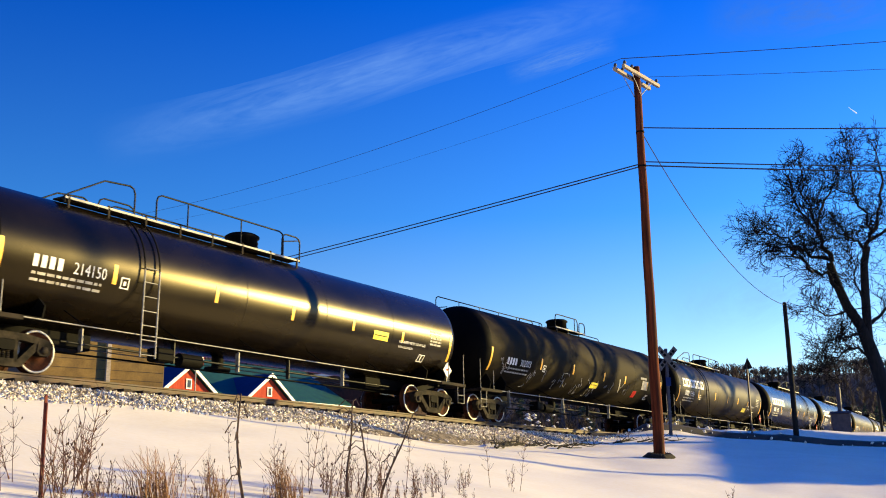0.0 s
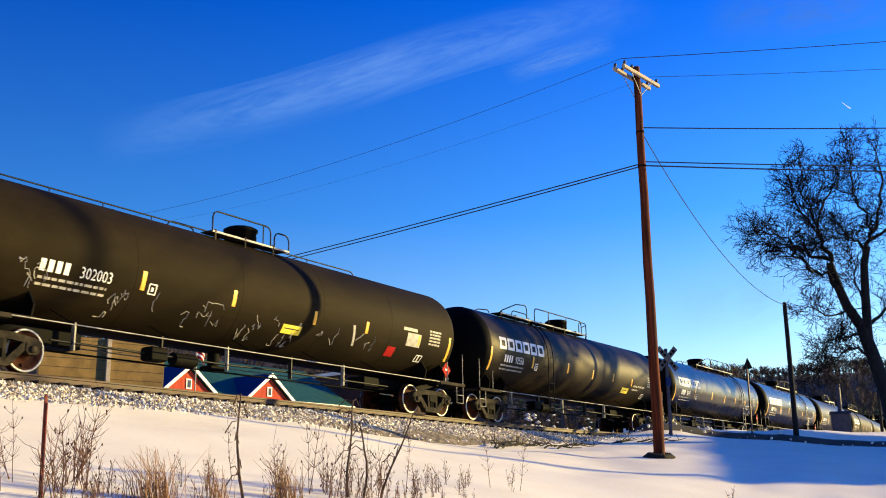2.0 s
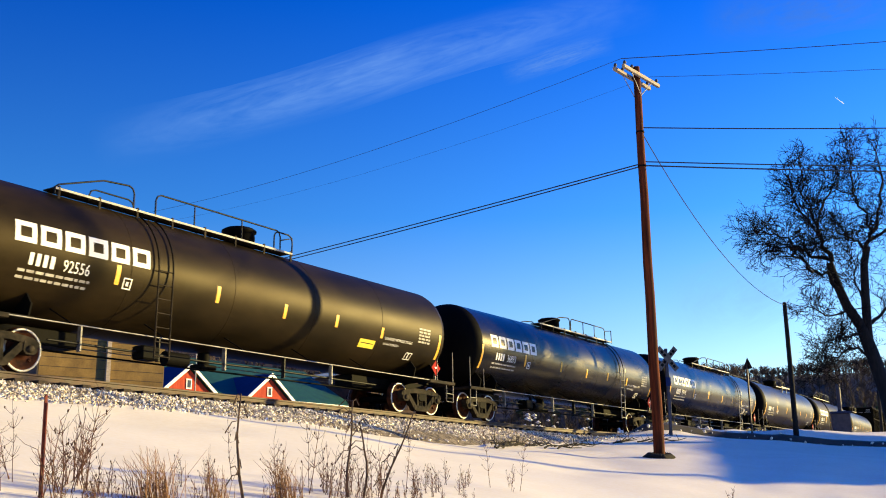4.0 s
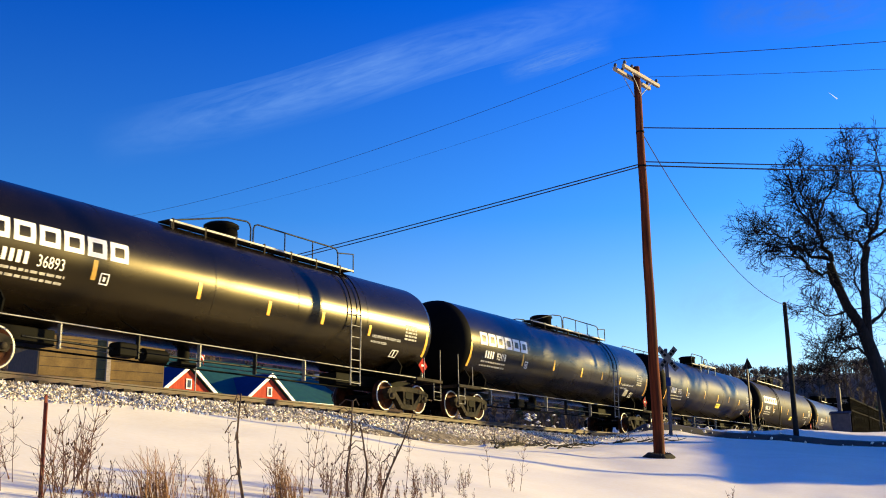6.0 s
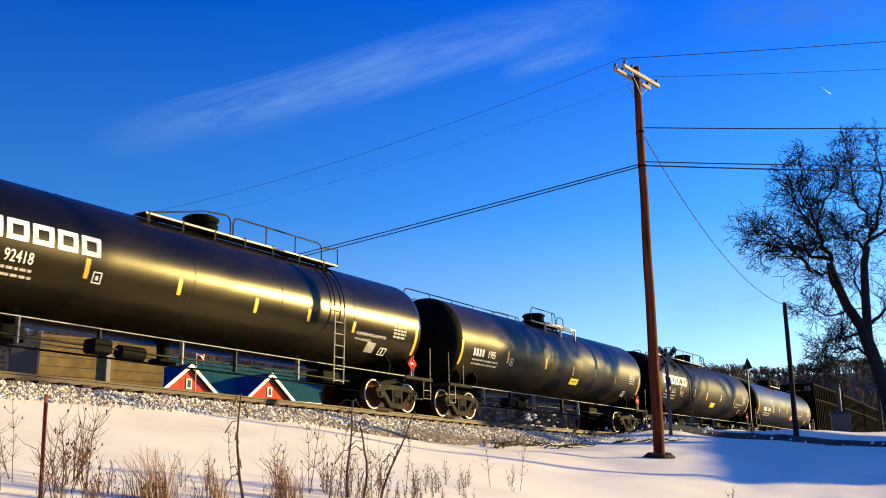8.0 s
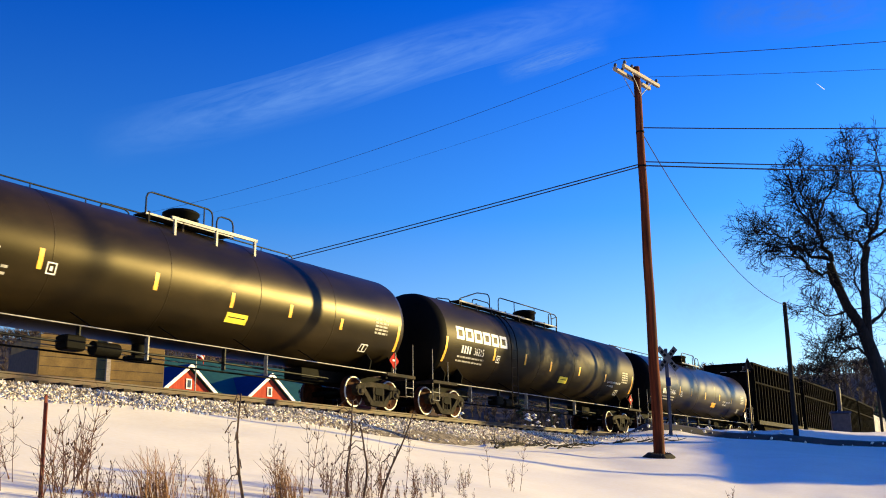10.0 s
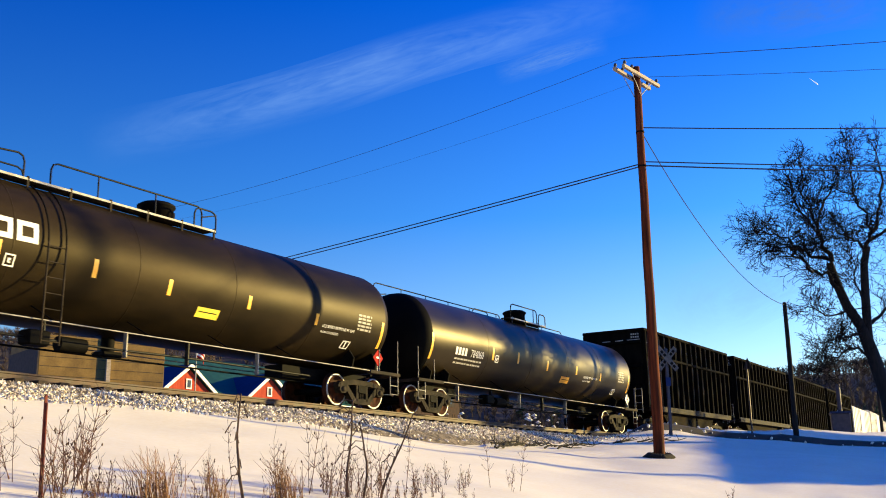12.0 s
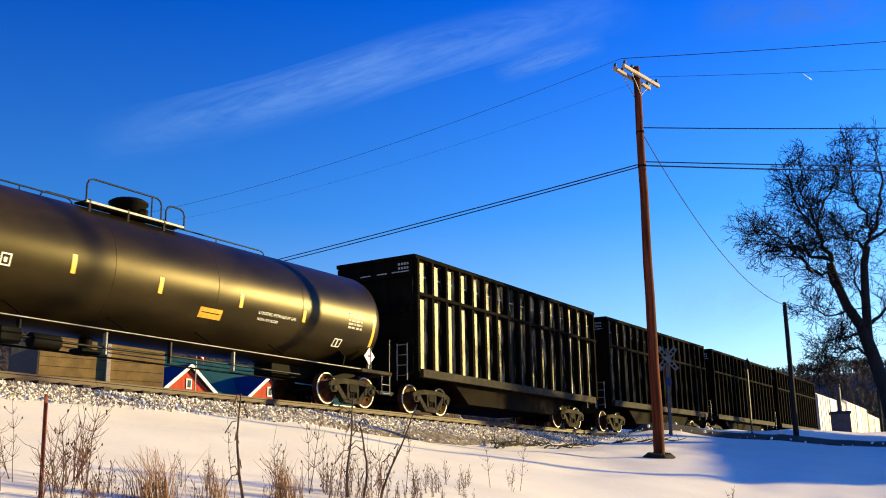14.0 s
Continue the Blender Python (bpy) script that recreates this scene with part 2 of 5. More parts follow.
def ground_height(x, y):
    # slope on the camera's side, gentle rise to the crossing, level land behind the track
    ty = TRACK_Y + ((min(x, 300) - CURVE_X) ** 2 / (2 * CURVE_R) if x > CURVE_X else 0)
    e = ty - y
    slope = 3.45 - 0.215 * (e - 2.5) if e < 15 else 0.76 - 0.08 * (e - 15)
    slope = max(0.0, 3.45 if e < 2.5 else slope)
    rise = 1.9 + 0.052 * (min(x, 75) - 29.6) + 0.10 * (max(-8, min(y, 17)) - 5) + 0.62 * smooth(0, 3.5, edge_side(x, y)) * smooth(36, 44, x)
    rise += 0.045 * max(0.0, min(y, 18) - 9) * smooth(36, 43, x)
    rise = min(rise, 4.22 + 0.012 * max(0.0, min(x, 80) - 42))
    u = smooth(15, 36, x)
    h = slope * (1 - u) + rise * u
    if e < 3.4:
        h = min(h, 3.75 + 0.5 * smooth(2.4, 3.4, e))
    h += 0.06 * noise.noise((x * 0.22, y * 0.3, 0)) + 0.025 * noise.noise((x * 0.9, y * 1.1, 4)) + (0.11 * noise.noise((x * 0.14, y * 0.42, 9)) + 0.05 * noise.noise((x * 0.4, y * 0.9, 2))) * smooth(16, 24, x)
    h += lift(x) * smooth(6.5, 2.5, e)
    near = smooth(7, 3, math.hypot(x, y))
    h *= 1 - near
    far = math.hypot(x - 40, y - 20)
    bearing = math.degrees(math.atan2(x, y))
    wood = smooth(105, 92, bearing) * smooth(-60, -30, bearing)
    return h + wood * ((58 - 17 * smooth(50, 72, bearing)) * smooth(210, 430, far) + 10 * smooth(430, 900, far)) + 4 * smooth(900, 1500, far)


def build_ground():
    def steps(a, lo, hi, b, fine):
        out, v, d = [], lo, fine
        while v > a:
            v -= d
            d *= 1.18
            out.append(max(v, a))
        out = out[::-1]
        v = lo
        while v < hi:
            out.append(v)
            v += fine
        d = fine
        while v < b:
            out.append(v)
            v += d
            d *= 1.18
        return out + [b]
    xs = steps(-1500, 4, 80, 1800, 0.5)
    ys = steps(-1500, 1, 21, 1800, 0.4)
    g = Geo()
    n = len(ys)
    g.add([(x, y, ground_height(x, y)) for x in xs for y in ys], [(i * n + j, i * n + n + j, i * n + n + j + 1, i * n + j + 1) for i in range(len(xs) - 1) for j in range(n - 1)], True)
    alone("ground", g, SNOW, "snow-covered ground sloping up to the railway bank", "ground", kind="structure")


build_ground()


# ---- railway track ----
def build_track():
    track = thing("railway_track", "rusty railway track on a snow-dusted ballast bank", "railway track", kind="structure")
    for side in (-0.755, 0.755):
        prof = [(-0.07, -0.17), (0.07, -0.17), (0.07, -0.155), (0.012, -0.135), (0.012, -0.05), (0.036, -0.04), (0.036, -0.006), (0.028, 0), (-0.028, 0), (-0.036, -0.006), (-0.036, -0.04), (-0.012, -0.05), (-0.012, -0.135), (-0.07, -0.155)]
        n, ss = len(prof), list(range(-60, 300, 4))
        g = Geo()
        g.add([off(s, side + a, RAIL_Z + b) for s in ss for a, b in prof], [(i * n + j, i * n + n + j, i * n + n + (j + 1) % n, i * n + (j + 1) % n) for i in range(len(ss) - 1) for j in range(n)])
        part("rail", g, RAIL, track)
    bed = Geo()
    prof = [(-3.9, -1.45), (-2.9, -0.86), (-2.3, -0.64), (-1.5, -0.34), (-1.3, -0.31), (1.3, -0.27), (1.75, -0.30), (3.4, -0.95)]
    ss = [-60 + 0.8 * i for i in range(450)]
    n = len(prof)
    bed.add([off(s, a + 0.12 * noise.noise((s * 0.7, a, 0)), RAIL_Z + b + 0.05 * noise.noise((s * 0.9, a, 3))) for s in ss for a, b in prof], [(i * n + j, i * n + n + j, i * n + n + j + 1, i * n + j + 1) for i in range(len(ss) - 1) for j in range(n - 1)], True)
    part("ballast_bed", bed, BED, track, "grey ballast bed sifted with snow")
    tie = Geo().box(-0.115, 0.115, -1.24, 1.24, -0.36, -0.175, bev=0.012).mesh("sleeper", TIE)
    for k in range(200):
        s = 2 + 0.55 * k
        x, y, a = line(s)
        part("sleeper", tie, TIE, track, at=pose(x, y, RAIL_Z + lift(s), 0, 0, math.degrees(a)))
    # loose ballast stones on the near shoulder
    g = Geo()
    base = [(1, 0, 0), (-1, 0, 0), (0, 1, 0), (0, -1, 0), (0, 0, 1), (0, 0, -1)]
    tri = [(0, 2, 4), (2, 1, 4), (1, 3, 4), (3, 0, 4), (2, 0, 5), (1, 2, 5), (3, 1, 5), (0, 3, 5)]
    r = random.Random(3)
    for k in range(24000):
        s = 9 + 52 * (k / 24000) ** 1.3
        a = -1.05 - 1.75 * r.random() ** 0.9
        if a < -2.5 and r.random() < 0.35:
            a -= 0.5 * r.random()
        zz = -0.33 if a > -1.5 else -0.33 - (-1.5 - a) * 0.42
        p = off(s, a, RAIL_Z + zz + 0.02)
        p.z = max(p.z, ground_height(p.x, p.y) + 0.01)
        sz = r.uniform(0.022, 0.056)
        e = Euler((r.uniform(0, 6), r.uniform(0, 6), r.uniform(0, 6))).to_matrix()
        g.add([p + sz * (e @ Vector((v[0] * 1.25, v[1], v[2] * 0.75)) * r.uniform(0.75, 1.2)) for v in base], tri)
    tagged(part("ballast_stones", g, STONE, track, "loose broken grey ballast stones"), kind="stuff")


build_track()


# ---- lettering on curved tanks ----
def letters(text, size, squeeze=1.0):
    cu = bpy.data.curves.new("letters", "FONT")
    cu.body, cu.size, cu.resolution_u = text, size, 2
    ob = bpy.data.objects.new("letters", cu)
    scene.collection.objects.link(ob)
    dg = bpy.context.evaluated_depsgraph_get()
    me = bpy.data.meshes.new_from_object(ob.evaluated_get(dg))
    bpy.data.objects.remove(ob)
    bpy.data.curves.remove(cu)
    bm = bmesh.new()
    bm.from_mesh(me)
    bmesh.ops.triangulate(bm, faces=bm.faces)
    vs = [(v.co.x * squeeze, v.co.y) for v in bm.verts]
    fs = [tuple(v.index for v in f.verts) for f in bm.faces]
    bm.free()
    bpy.data.meshes.remove(me)
    return vs, fs


def ring_shape(w, h, t):
    """A hollow upright plate, as flat points and faces."""
    o = [(0, 0), (w, 0), (w, h), (0, h)]
    i = [(t, t), (w - t, t), (w - t, h - t), (t, h - t)]
    return o + i, [(k, (k + 1) % 4, 4 + (k + 1) % 4, 4 + k) for k in range(4)]


def plate(w, h, cuts=6):
    return [(a * w, h * k / cuts) for k in range(cuts + 1) for a in (0, 1)], [(2 * k, 2 * k + 1, 2 * k + 3, 2 * k + 2) for k in range(cuts)]


def on_tank(g, flat, x, z, R, zc, lift=0.005, slant=0.0):
    """Lays a flat outline on the tank's near side with its foot at height z."""
    vs, fs = flat
    a0 = math.asin(max(-0.99, min(0.99, (z - zc) / R)))
    out = []
    for px, py in vs:
        a = a0 + py / R
        out.append((x + px + slant * py, -(R + lift) * math.cos(a), zc + (R + lift) * math.sin(a)))
    g.add(out, fs)


def bars(g, x, z, R, zc, w, rows, h=0.045, gap=0.035, seed=1):
    """Lines of small unreadable writing as broken bars."""
    r = random.Random(seed)
    for k in range(rows):
        px = 0.0
        while px < w:
            d = r.uniform(0.08, 0.22)
            on_tank(g, plate(min(d, w - px + 0.02), h, 1), x + px, z - k * (h + gap), R, zc)
            px += d + 0.04


# ---- trucks ----
def truck_meshes():
    sf = Geo()
    # top chord, two slanting struts, bottom chord, two columns
    sf.slab([(-1.12, 0.50), (-1.10, 0.61), (-0.92, 0.69), (-0.42, 0.76), (0.42, 0.76), (0.92, 0.69), (1.10, 0.61), (1.12, 0.50), (0.88, 0.55), (0.42, 0.61), (-0.42, 0.61), (-0.88, 0.55)], -0.10, 0.10)
    for s in (-1, 1):
        sf.slab([(s * 0.86, 0.58), (s * 0.66, 0.58), (s * 0.26, 0.19), (s * 0.38, 0.08)], -0.09, 0.09)
        sf.slab([(s * 0.18, 0.63), (s * 0.27, 0.63), (s * 0.28, 0.16), (s * 0.19, 0.16)], -0.10, 0.10)
        sf.slab([(s * 0.74, 0.62), (s * 1.04, 0.62), (s * 1.06, 0.42), (s * 0.99, 0.34), (s * 0.79, 0.34), (s * 0.72, 0.42)], -0.11, 0.11)
    sf.slab([(-0.42, 0.10), (-0.42, 0.22), (0.42, 0.22), (0.42, 0.10), (0.30, 0.06), (-0.30, 0.06)], -0.10, 0.10)
    frame_me = sf.mesh("side_frame", DUSTY)
    sp = Geo()
    for x in (-0.11, 0.0, 0.11):
        sp.lathe([(0.18, 0.0)] + [(0.18 + 0.022 * k, 0.045 + 0.012 * (k % 2)) for k in range(11)] + [(0.40, 0.0)], 10, Matrix.Translation((x, 0, 0)) @ Matrix.Rotation(radians(-90), 4, "Y"), False)
    spring = sp.mesh("spring_nest", DUSTY)
    bol = Geo().slab([(-0.19, 0.42), (-0.19, 0.60), (0.19, 0.60), (0.19, 0.42), (0.12, 0.39), (-0.12, 0.39)], -1.12, 1.12)
    bolster = bol.mesh("bolster", BLACK)
    cap = Geo().lathe([(-0.05, 0), (-0.05, 0.075), (0.05, 0.10), (0.12, 0.10)], 12, Matrix.Rotation(radians(90), 4, "Z")).mesh("bearing_cap", DUSTY)
    # wheelset turned about the y axis
    m = Matrix.Rotation(radians(90), 4, "Z")
    rim = Geo()
    for s in (-1,):
        rim.lathe([(s * 0.83, 0.405), (s * 0.852, 0.41), (s * 0.852, 0.45), (s * 0.836, 0.458)], 36, m)
    web = Geo()
    for s in (-1,):
        web.lathe([(s * 0.836, 0.457), (s * 0.72, 0.463), (s * 0.70, 0.492), (s * 0.69, 0.485), (s * 0.69, 0.40)], 36, m)
        web.lathe([(s * 0.845, 0.423), (s * 0.845, 0.39), (s * 0.775, 0.34), (s * 0.76, 0.22), (s * 0.82, 0.14), (s * 0.88, 0.13), (s * 0.88, 0.0)], 28, m)
        web.lathe([(s * 0.70, 0.40), (s * 0.74, 0.34), (s * 0.72, 0.20), (s * 0.68, 0.13), (s * 0.68, 0.08)], 28, m)
        for k in range(3):
            a = 2.094 * k
            web.box(-0.03, 0.03, s * 0.775 - 0.03, s * 0.775 + 0.03, 0.27, 0.33, Matrix.Rotation(a, 4, "Y"))
    axle = Geo().lathe([(-1.02, 0), (-1.02, 0.07), (-0.9, 0.08), (-0.7, 0.09), (0, 0.075), (0.7, 0.09), (0.9, 0.08), (1.02, 0.07), (1.02, 0)], 12, m)
    return frame_me, spring, bolster, cap, rim.mesh("rim", TREAD), web.mesh("wheel_plate", RUSTWHEEL), axle.mesh("axle", BLACK)


FRAME_ME, SPRING_ME, BOLSTER_ME, CAP_ME, RIM_ME, WEB_ME, AXLE_ME = truck_meshes()
WHEELS = []  # (wheelset, its place along the car, its car's place on the train)


def add_truck(car, x, place):
    for s in (-1, 1):
        sf = part("side_frame", FRAME_ME, DUSTY, car, at=pose(x, s * 1.0, 0, 0, 0, 0 if s < 0 else 180))
        part("spring_nest", SPRING_ME, DUSTY, sf)
        for d in (-0.889, 0.889):
            part("bearing_cap", CAP_ME, DUSTY, sf, at=pose(d, -0.10, 0.457))
    part("bolster", BOLSTER_ME, DUSTY, car, at=pose(x, 0, 0))
    for d in (-0.889, 0.889):
        w = part("wheelset", AXLE_ME, BLACK, car, "axle with two rusty steel wheels with polished rims", at=pose(x + d, 0, 0.457))
        for turn in (0, 180):
            part("wheel_plate", WEB_ME, RUSTWHEEL, w, at=pose(0, 0, 0, 0, 0, turn))
            part("rim", RIM_ME, TREAD, w, "bright polished wheel rim", at=pose(0, 0, 0, 0, 0, turn))
        WHEELS.append((w, x + d, place))


def coupler_mesh():
    g = Geo().box(-0.62, 0.0, -0.09, 0.09, 0.80, 0.96, bev=0.02)
    g.slab([(0.0, 0.74), (0.0, 1.02), (0.22, 1.02), (0.30, 0.96), (0.30, 0.80), (0.22, 0.74)], -0.14, 0.10)
    g.box(0.14, 0.30, 0.08, 0.16, 0.75, 1.01, bev=0.02)
    return g.mesh("coupler", BLACK)


COUPLER_ME = coupler_mesh()


def hoop(a, b, top, r, g, y):
    """An upright railing hoop from a to b with rounded corners."""
    x0, z0 = a
    x1, z1 = b
    c = 0.16
    g.tube([(x0, y, z0), (x0, y, top - c), (x0 + 0.3 * c, y, top - 0.3 * c), (x0 + c, y, top), (x1 - c, y, top), (x1 - 0.3 * c, y, top - 0.3 * c), (x1, y, top - c), (x1, y, z1)], r, 6)


def ramp_hoop(x0, x1, foot, top, r, g, y):
    """A railing that climbs from its low foot at x0 to the top and drops at x1."""
    c = 0.16
    g.tube([(x0, y, foot - 0.22), (x0 - 0.02, y, foot - 0.08), (x0 + 0.08, y, foot), (x1 - 0.9, y, top - 0.06), (x1 - c, y, top), (x1 - 0.3 * c, y, top - 0.3 * c), (x1, y, top - c), (x1, y, foot - 0.1)], r, 6)


CARS = []


def tank_car(left, right, R, zc, paint, kind, digits, logo=False, panel=12, hatch=10.3, seed=1, label="", ladder=6.75, hoops=0.0, cargo=15.65, mark=0.0, stripes=(5.4, 8.5, 11.0, 13.2, 15.4)):
    L = right - left
    place = (left + right) / 2
    car = thing("tank_car", label or "black railway tank car with yellow reflective stripes and white lettering", "tank car", group="tank cars of the freight train")
    h = L / 2
    U = lambda u: u - 0.85 - h
    r = random.Random(seed)
    d = R * 0.5
    x0, x1 = -h + 1.33, h - 1.33
    shell = Geo()
    cyl = [(x0 + (x1 - x0) * k / 20, R) for k in range(21)]
    shell.lathe(cyl, 72, Matrix.Translation((0, 0, zc)))
    tank = part("tank", shell, paint, car)
    # the head turned from the sun takes the shade-darkened black
    for s, xe in ((-1, x0), (1, x1)):
        hd = Geo().lathe([(xe + s * d * math.sin(k * math.pi / 16), R * math.cos(k * math.pi / 16) + 0.0001) for k in range(9)], 72, Matrix.Translation((0, 0, zc)))
        part("tank_head", hd, HEADSHADE if s < 0 else paint, tank)
    # weld seams
    for u in (0.22, 0.42, 0.61, 0.8):
        xs = x0 + (x1 - x0) * u
        part("weld_seam", Geo().lathe([(xs - 0.02, R - 0.003), (xs - 0.008, R + 0.005), (xs + 0.008, R + 0.005), (xs + 0.02, R - 0.003)], 72, Matrix.Translation((0, 0, zc))), paint, tank)
    # stub sills, saddles, end platforms
    for s in (-1, 1):
        m = Matrix.Identity(4) if s > 0 else Matrix.Rotation(math.pi, 4, "Z")
        E = h
        sill = Geo().box(E - 4.6, E - 0.55, -0.33, 0.33, 0.70, 1.06, m, 0.02)
        sill.box(E - 0.62, E - 0.50, -0.42, 0.42, 0.62, 1.12, m, 0.015)
        part("stub_sill", sill, BLACK, car)
        sad = Geo()
        for xx in (E - 2.6, E - 1.5):
            sad.slab([(-1.25, 1.06), (1.25, 1.06), (1.32, 1.35)] + [(R * 0.99 * math.cos(a), zc - R * 0.99 * math.sin(a)) for a in [0.72 + (1.70 * k / 8) for k in range(9)]] + [(-1.32, 1.35)], xx - 0.02, xx + 0.02, m @ Matrix.Translation((0, 0, 0)) @ Matrix(((0, 1, 0, 0), (1, 0, 0, 0), (0, 0, 1, 0), (0, 0, 0, 1))))
        sad.box(E - 2.7, E - 1.4, -1.28, 1.28, 1.04, 1.10, m)
        part("saddle", sad, BLACK, car)
        plat = Geo().box(E - 2.0, E - 0.5, -1.48, -1.32, 0.96, 1.06, m, 0.01)
        plat.box(E - 2.0, E - 0.5, 1.32, 1.48, 0.96, 1.06, m, 0.01)
        plat.box(E - 0.64, E - 0.50, -1.45, 1.45, 0.96, 1.05, m, 0.01)
        part("end_platform", plat, SILL, car, "dusty steel end platform")
        for y in (-1.42, 1.42):
            part("handrail", Geo().tube([m @ Vector((E - 0.56, y, 1.06)), m @ Vector((E - 0.56, y, 2.05))], 0.013), GREY, car, "thin grey upright handrail")
            part("handrail", Geo().tube([m @ Vector((E - 1.5, y, 1.06)), m @ Vector((E - 1.5, y, 1.72))], 0.013), GREY, car, "thin grey upright handrail")
            step = Geo().tube([m @ Vector((E - 0.55, y, 0.96)), m @ Vector((E - 0.55, y, 0.42)), m @ Vector((E - 0.95, y, 0.42)), m @ Vector((E - 0.95, y, 0.96))], 0.016)
            step.tube([m @ Vector((E - 0.55, y, 0.68)), m @ Vector((E - 0.95, y, 0.68))], 0.013)
            part("sill_step", step, GREY, car, "grey stirrup step")
        part("coupler", COUPLER_ME, BLACK, car, at=m @ Matrix.Translation((h - 0.30, 0, 0)))
        hose = Geo().tube([m @ Vector((E - 0.6, 0.35 * s, 0.75)), m @ Vector((E - 0.35, 0.33 * s, 0.45)), m @ Vector((E - 0.05, 0.2 * s, 0.33))], 0.028, 6)
        part("brake_hose", hose, BLACK, car)
        add_truck(car, s * (h - 1.92), place)
    # running rail along the side under the tank, with its brackets
    for y in (-1.44, 1.44):
        part("side_rail", Geo().tube([(-h + 1.9, y, 1.03), (h - 1.9, y, 1.03)], 0.016), GREY, car, "pale grey pipe handrail along the side")
    for k in range(5):
        u = 4.4 + k * (L - 8.8) / 4
        br = Geo().tube([(U(u), -1.44, 1.03), (U(u) - 0.22, -math.sqrt(max(0.1, R * R - (zc - 1.38) ** 2)), 1.40)], 0.016)
        part("rail_bracket", br, BLACK, car)
    # brake gear and pipes under the tank
    part("brake_pipe", Geo().tube([(-h + 3.6, -0.55, 0.80), (-1, -0.55, 0.78), (1, -0.5, 0.82), (h - 3.6, -0.5, 0.80)], 0.03), RAILPAINT, car)
    part("brake_rod", Geo().tube([(-h + 3.6, -0.15, 0.62), (h - 3.6, -0.15, 0.66)], 0.025), BLACK, car)
    q = Geo().box(U(L * 0.36), U(L * 0.36) + 0.55, -0.75, -0.35, 0.62, 0.95, bev=0.04)
    part("valve_box", q, BLACK, car)
    part("brake_cylinder", Geo().tube([(U(L * 0.36) + 0.9, -0.5, 0.75), (U(L * 0.36) + 1.6, -0.5, 0.75)], 0.17, 12), BLACK, car)
    for k in range(5):
        u = 5.2 + k * (L - 10.4) / 4 + r.uniform(-0.3, 0.3)
        part("pipe_hanger", Geo().box(U(u) - 0.022, U(u) + 0.022, -0.62, -0.5, 0.62, zc - R + 0.12, bev=0.008), RAILPAINT if k % 2 else GREY, car)
    valve = Geo().tube([(U(L * 0.5), 0, zc - R + 0.05), (U(L * 0.5), 0, 0.75)], 0.16, 12)
    valve.box(U(L * 0.5) - 0.28, U(L * 0.5) + 0.28, -0.22, 0.22, 0.66, 0.78, bev=0.02)
    part("bottom_outlet", valve, BLACK, car)
    # top fittings
    tz = zc + R
    hg = Geo().lathe([(tz - 0.06, 0.0), (tz - 0.06, 0.43), (tz + 0.40, 0.43), (tz + 0.43, 0.48), (tz + 0.48, 0.48), (tz + 0.54, 0.38), (tz + 0.56, 0.0)], 20, Matrix.Translation((U(hatch), 0, 0)) @ Matrix.Rotation(radians(-90), 4, "Y"))
    housing = part("hatch_housing", hg, BLACK, car, "round black hatch housing on top of the tank")
    part("hinge", Geo().box(U(hatch) + 0.40, U(hatch) + 0.56, -0.09, 0.09, tz + 0.12, tz + 0.42, bev=0.015), BLACK, housing)
    gz = max(4.62, tz + 0.42) if kind != "full" else tz + 0.40
    if kind == "wide":
        a, b, lad = 8.1, 15.45, 14.63
    elif kind == "offset":
        a, b, lad = ladder - 2.6 + 1.6 * hoops, 12.0, ladder
    else:
        a, b, lad = hatch - 1.9, hatch + 1.05, None
    yy = -0.82
    pz = zc + math.sqrt(R * R - yy * yy)
    walkway = Geo()
    for s in (-1, 1):
        walkway.box(U(a), U(b), s * 0.62 - 0.20, s * 0.62 + 0.20, tz - 0.05, tz - 0.015)
        k = U(a) + 0.1
        while k < U(b):
            walkway.box(k - 0.025, k + 0.025, s * 0.84 - 0.02, s * 0.84 + 0.02, pz - 0.10, tz + 0.02)
            k += 1.1
    part("walkway", walkway, SILL, car, "grey steel grating beside the hatch")
    # sunlit brightness of the galvanised edge is painted on with a pale grey
    edge = Geo().box(U(a), U(b), -0.86, -0.82, tz - 0.07, tz - 0.02)
    part("walkway_edge", edge, GREYPAINT, car, "galvanised walkway edge painted pale for the sun on it")
    for s in (-1, 1):
        ry = s * 0.84
        g = Geo()
        if kind == "wide":
            ramp_hoop(U(a + 0.05), U(hatch + 0.25), tz - 0.02, gz, 0.022, g, ry)
            hoop((U(hatch + 0.35), tz - 0.05), (U(b - 0.75), tz - 0.05), gz, 0.022, g, ry)
            g.tube([(U(b - 0.75), ry, gz - 0.12), (U(b), ry, gz - 0.02), (U(b), ry, tz - 0.1)], 0.022)
            for k in (0.35, 0.68):
                xx = U(hatch + 0.35 + k * (b - 1.1 - hatch))
                g.tube([(xx, ry, tz - 0.05), (xx, ry, gz)], 0.019)
        elif kind == "offset":
            ramp_hoop(U(a), U(lad - 0.42 + hoops), tz + 0.05, gz, 0.022, g, ry)
            hoop((U(a + 0.9), tz - 0.12), (U(lad - 0.42 + hoops), tz - 0.05), tz + 0.16, 0.019, g, ry)
            hoop((U(lad + 0.25 + hoops), tz - 0.05), (U(hatch + 0.75), tz - 0.05), gz, 0.022, g, ry)
            for k in (0.3, 0.7):
                xx = U(lad + 0.25 + k * (hatch + 0.25 - lad))
                g.tube([(xx, ry, tz - 0.05), (xx, ry, gz)], 0.019)
            g.tube([(U(hatch + 0.75), ry, gz - 0.25), (U(b), ry, gz - 0.1), (U(b), ry, tz - 0.1)], 0.022)
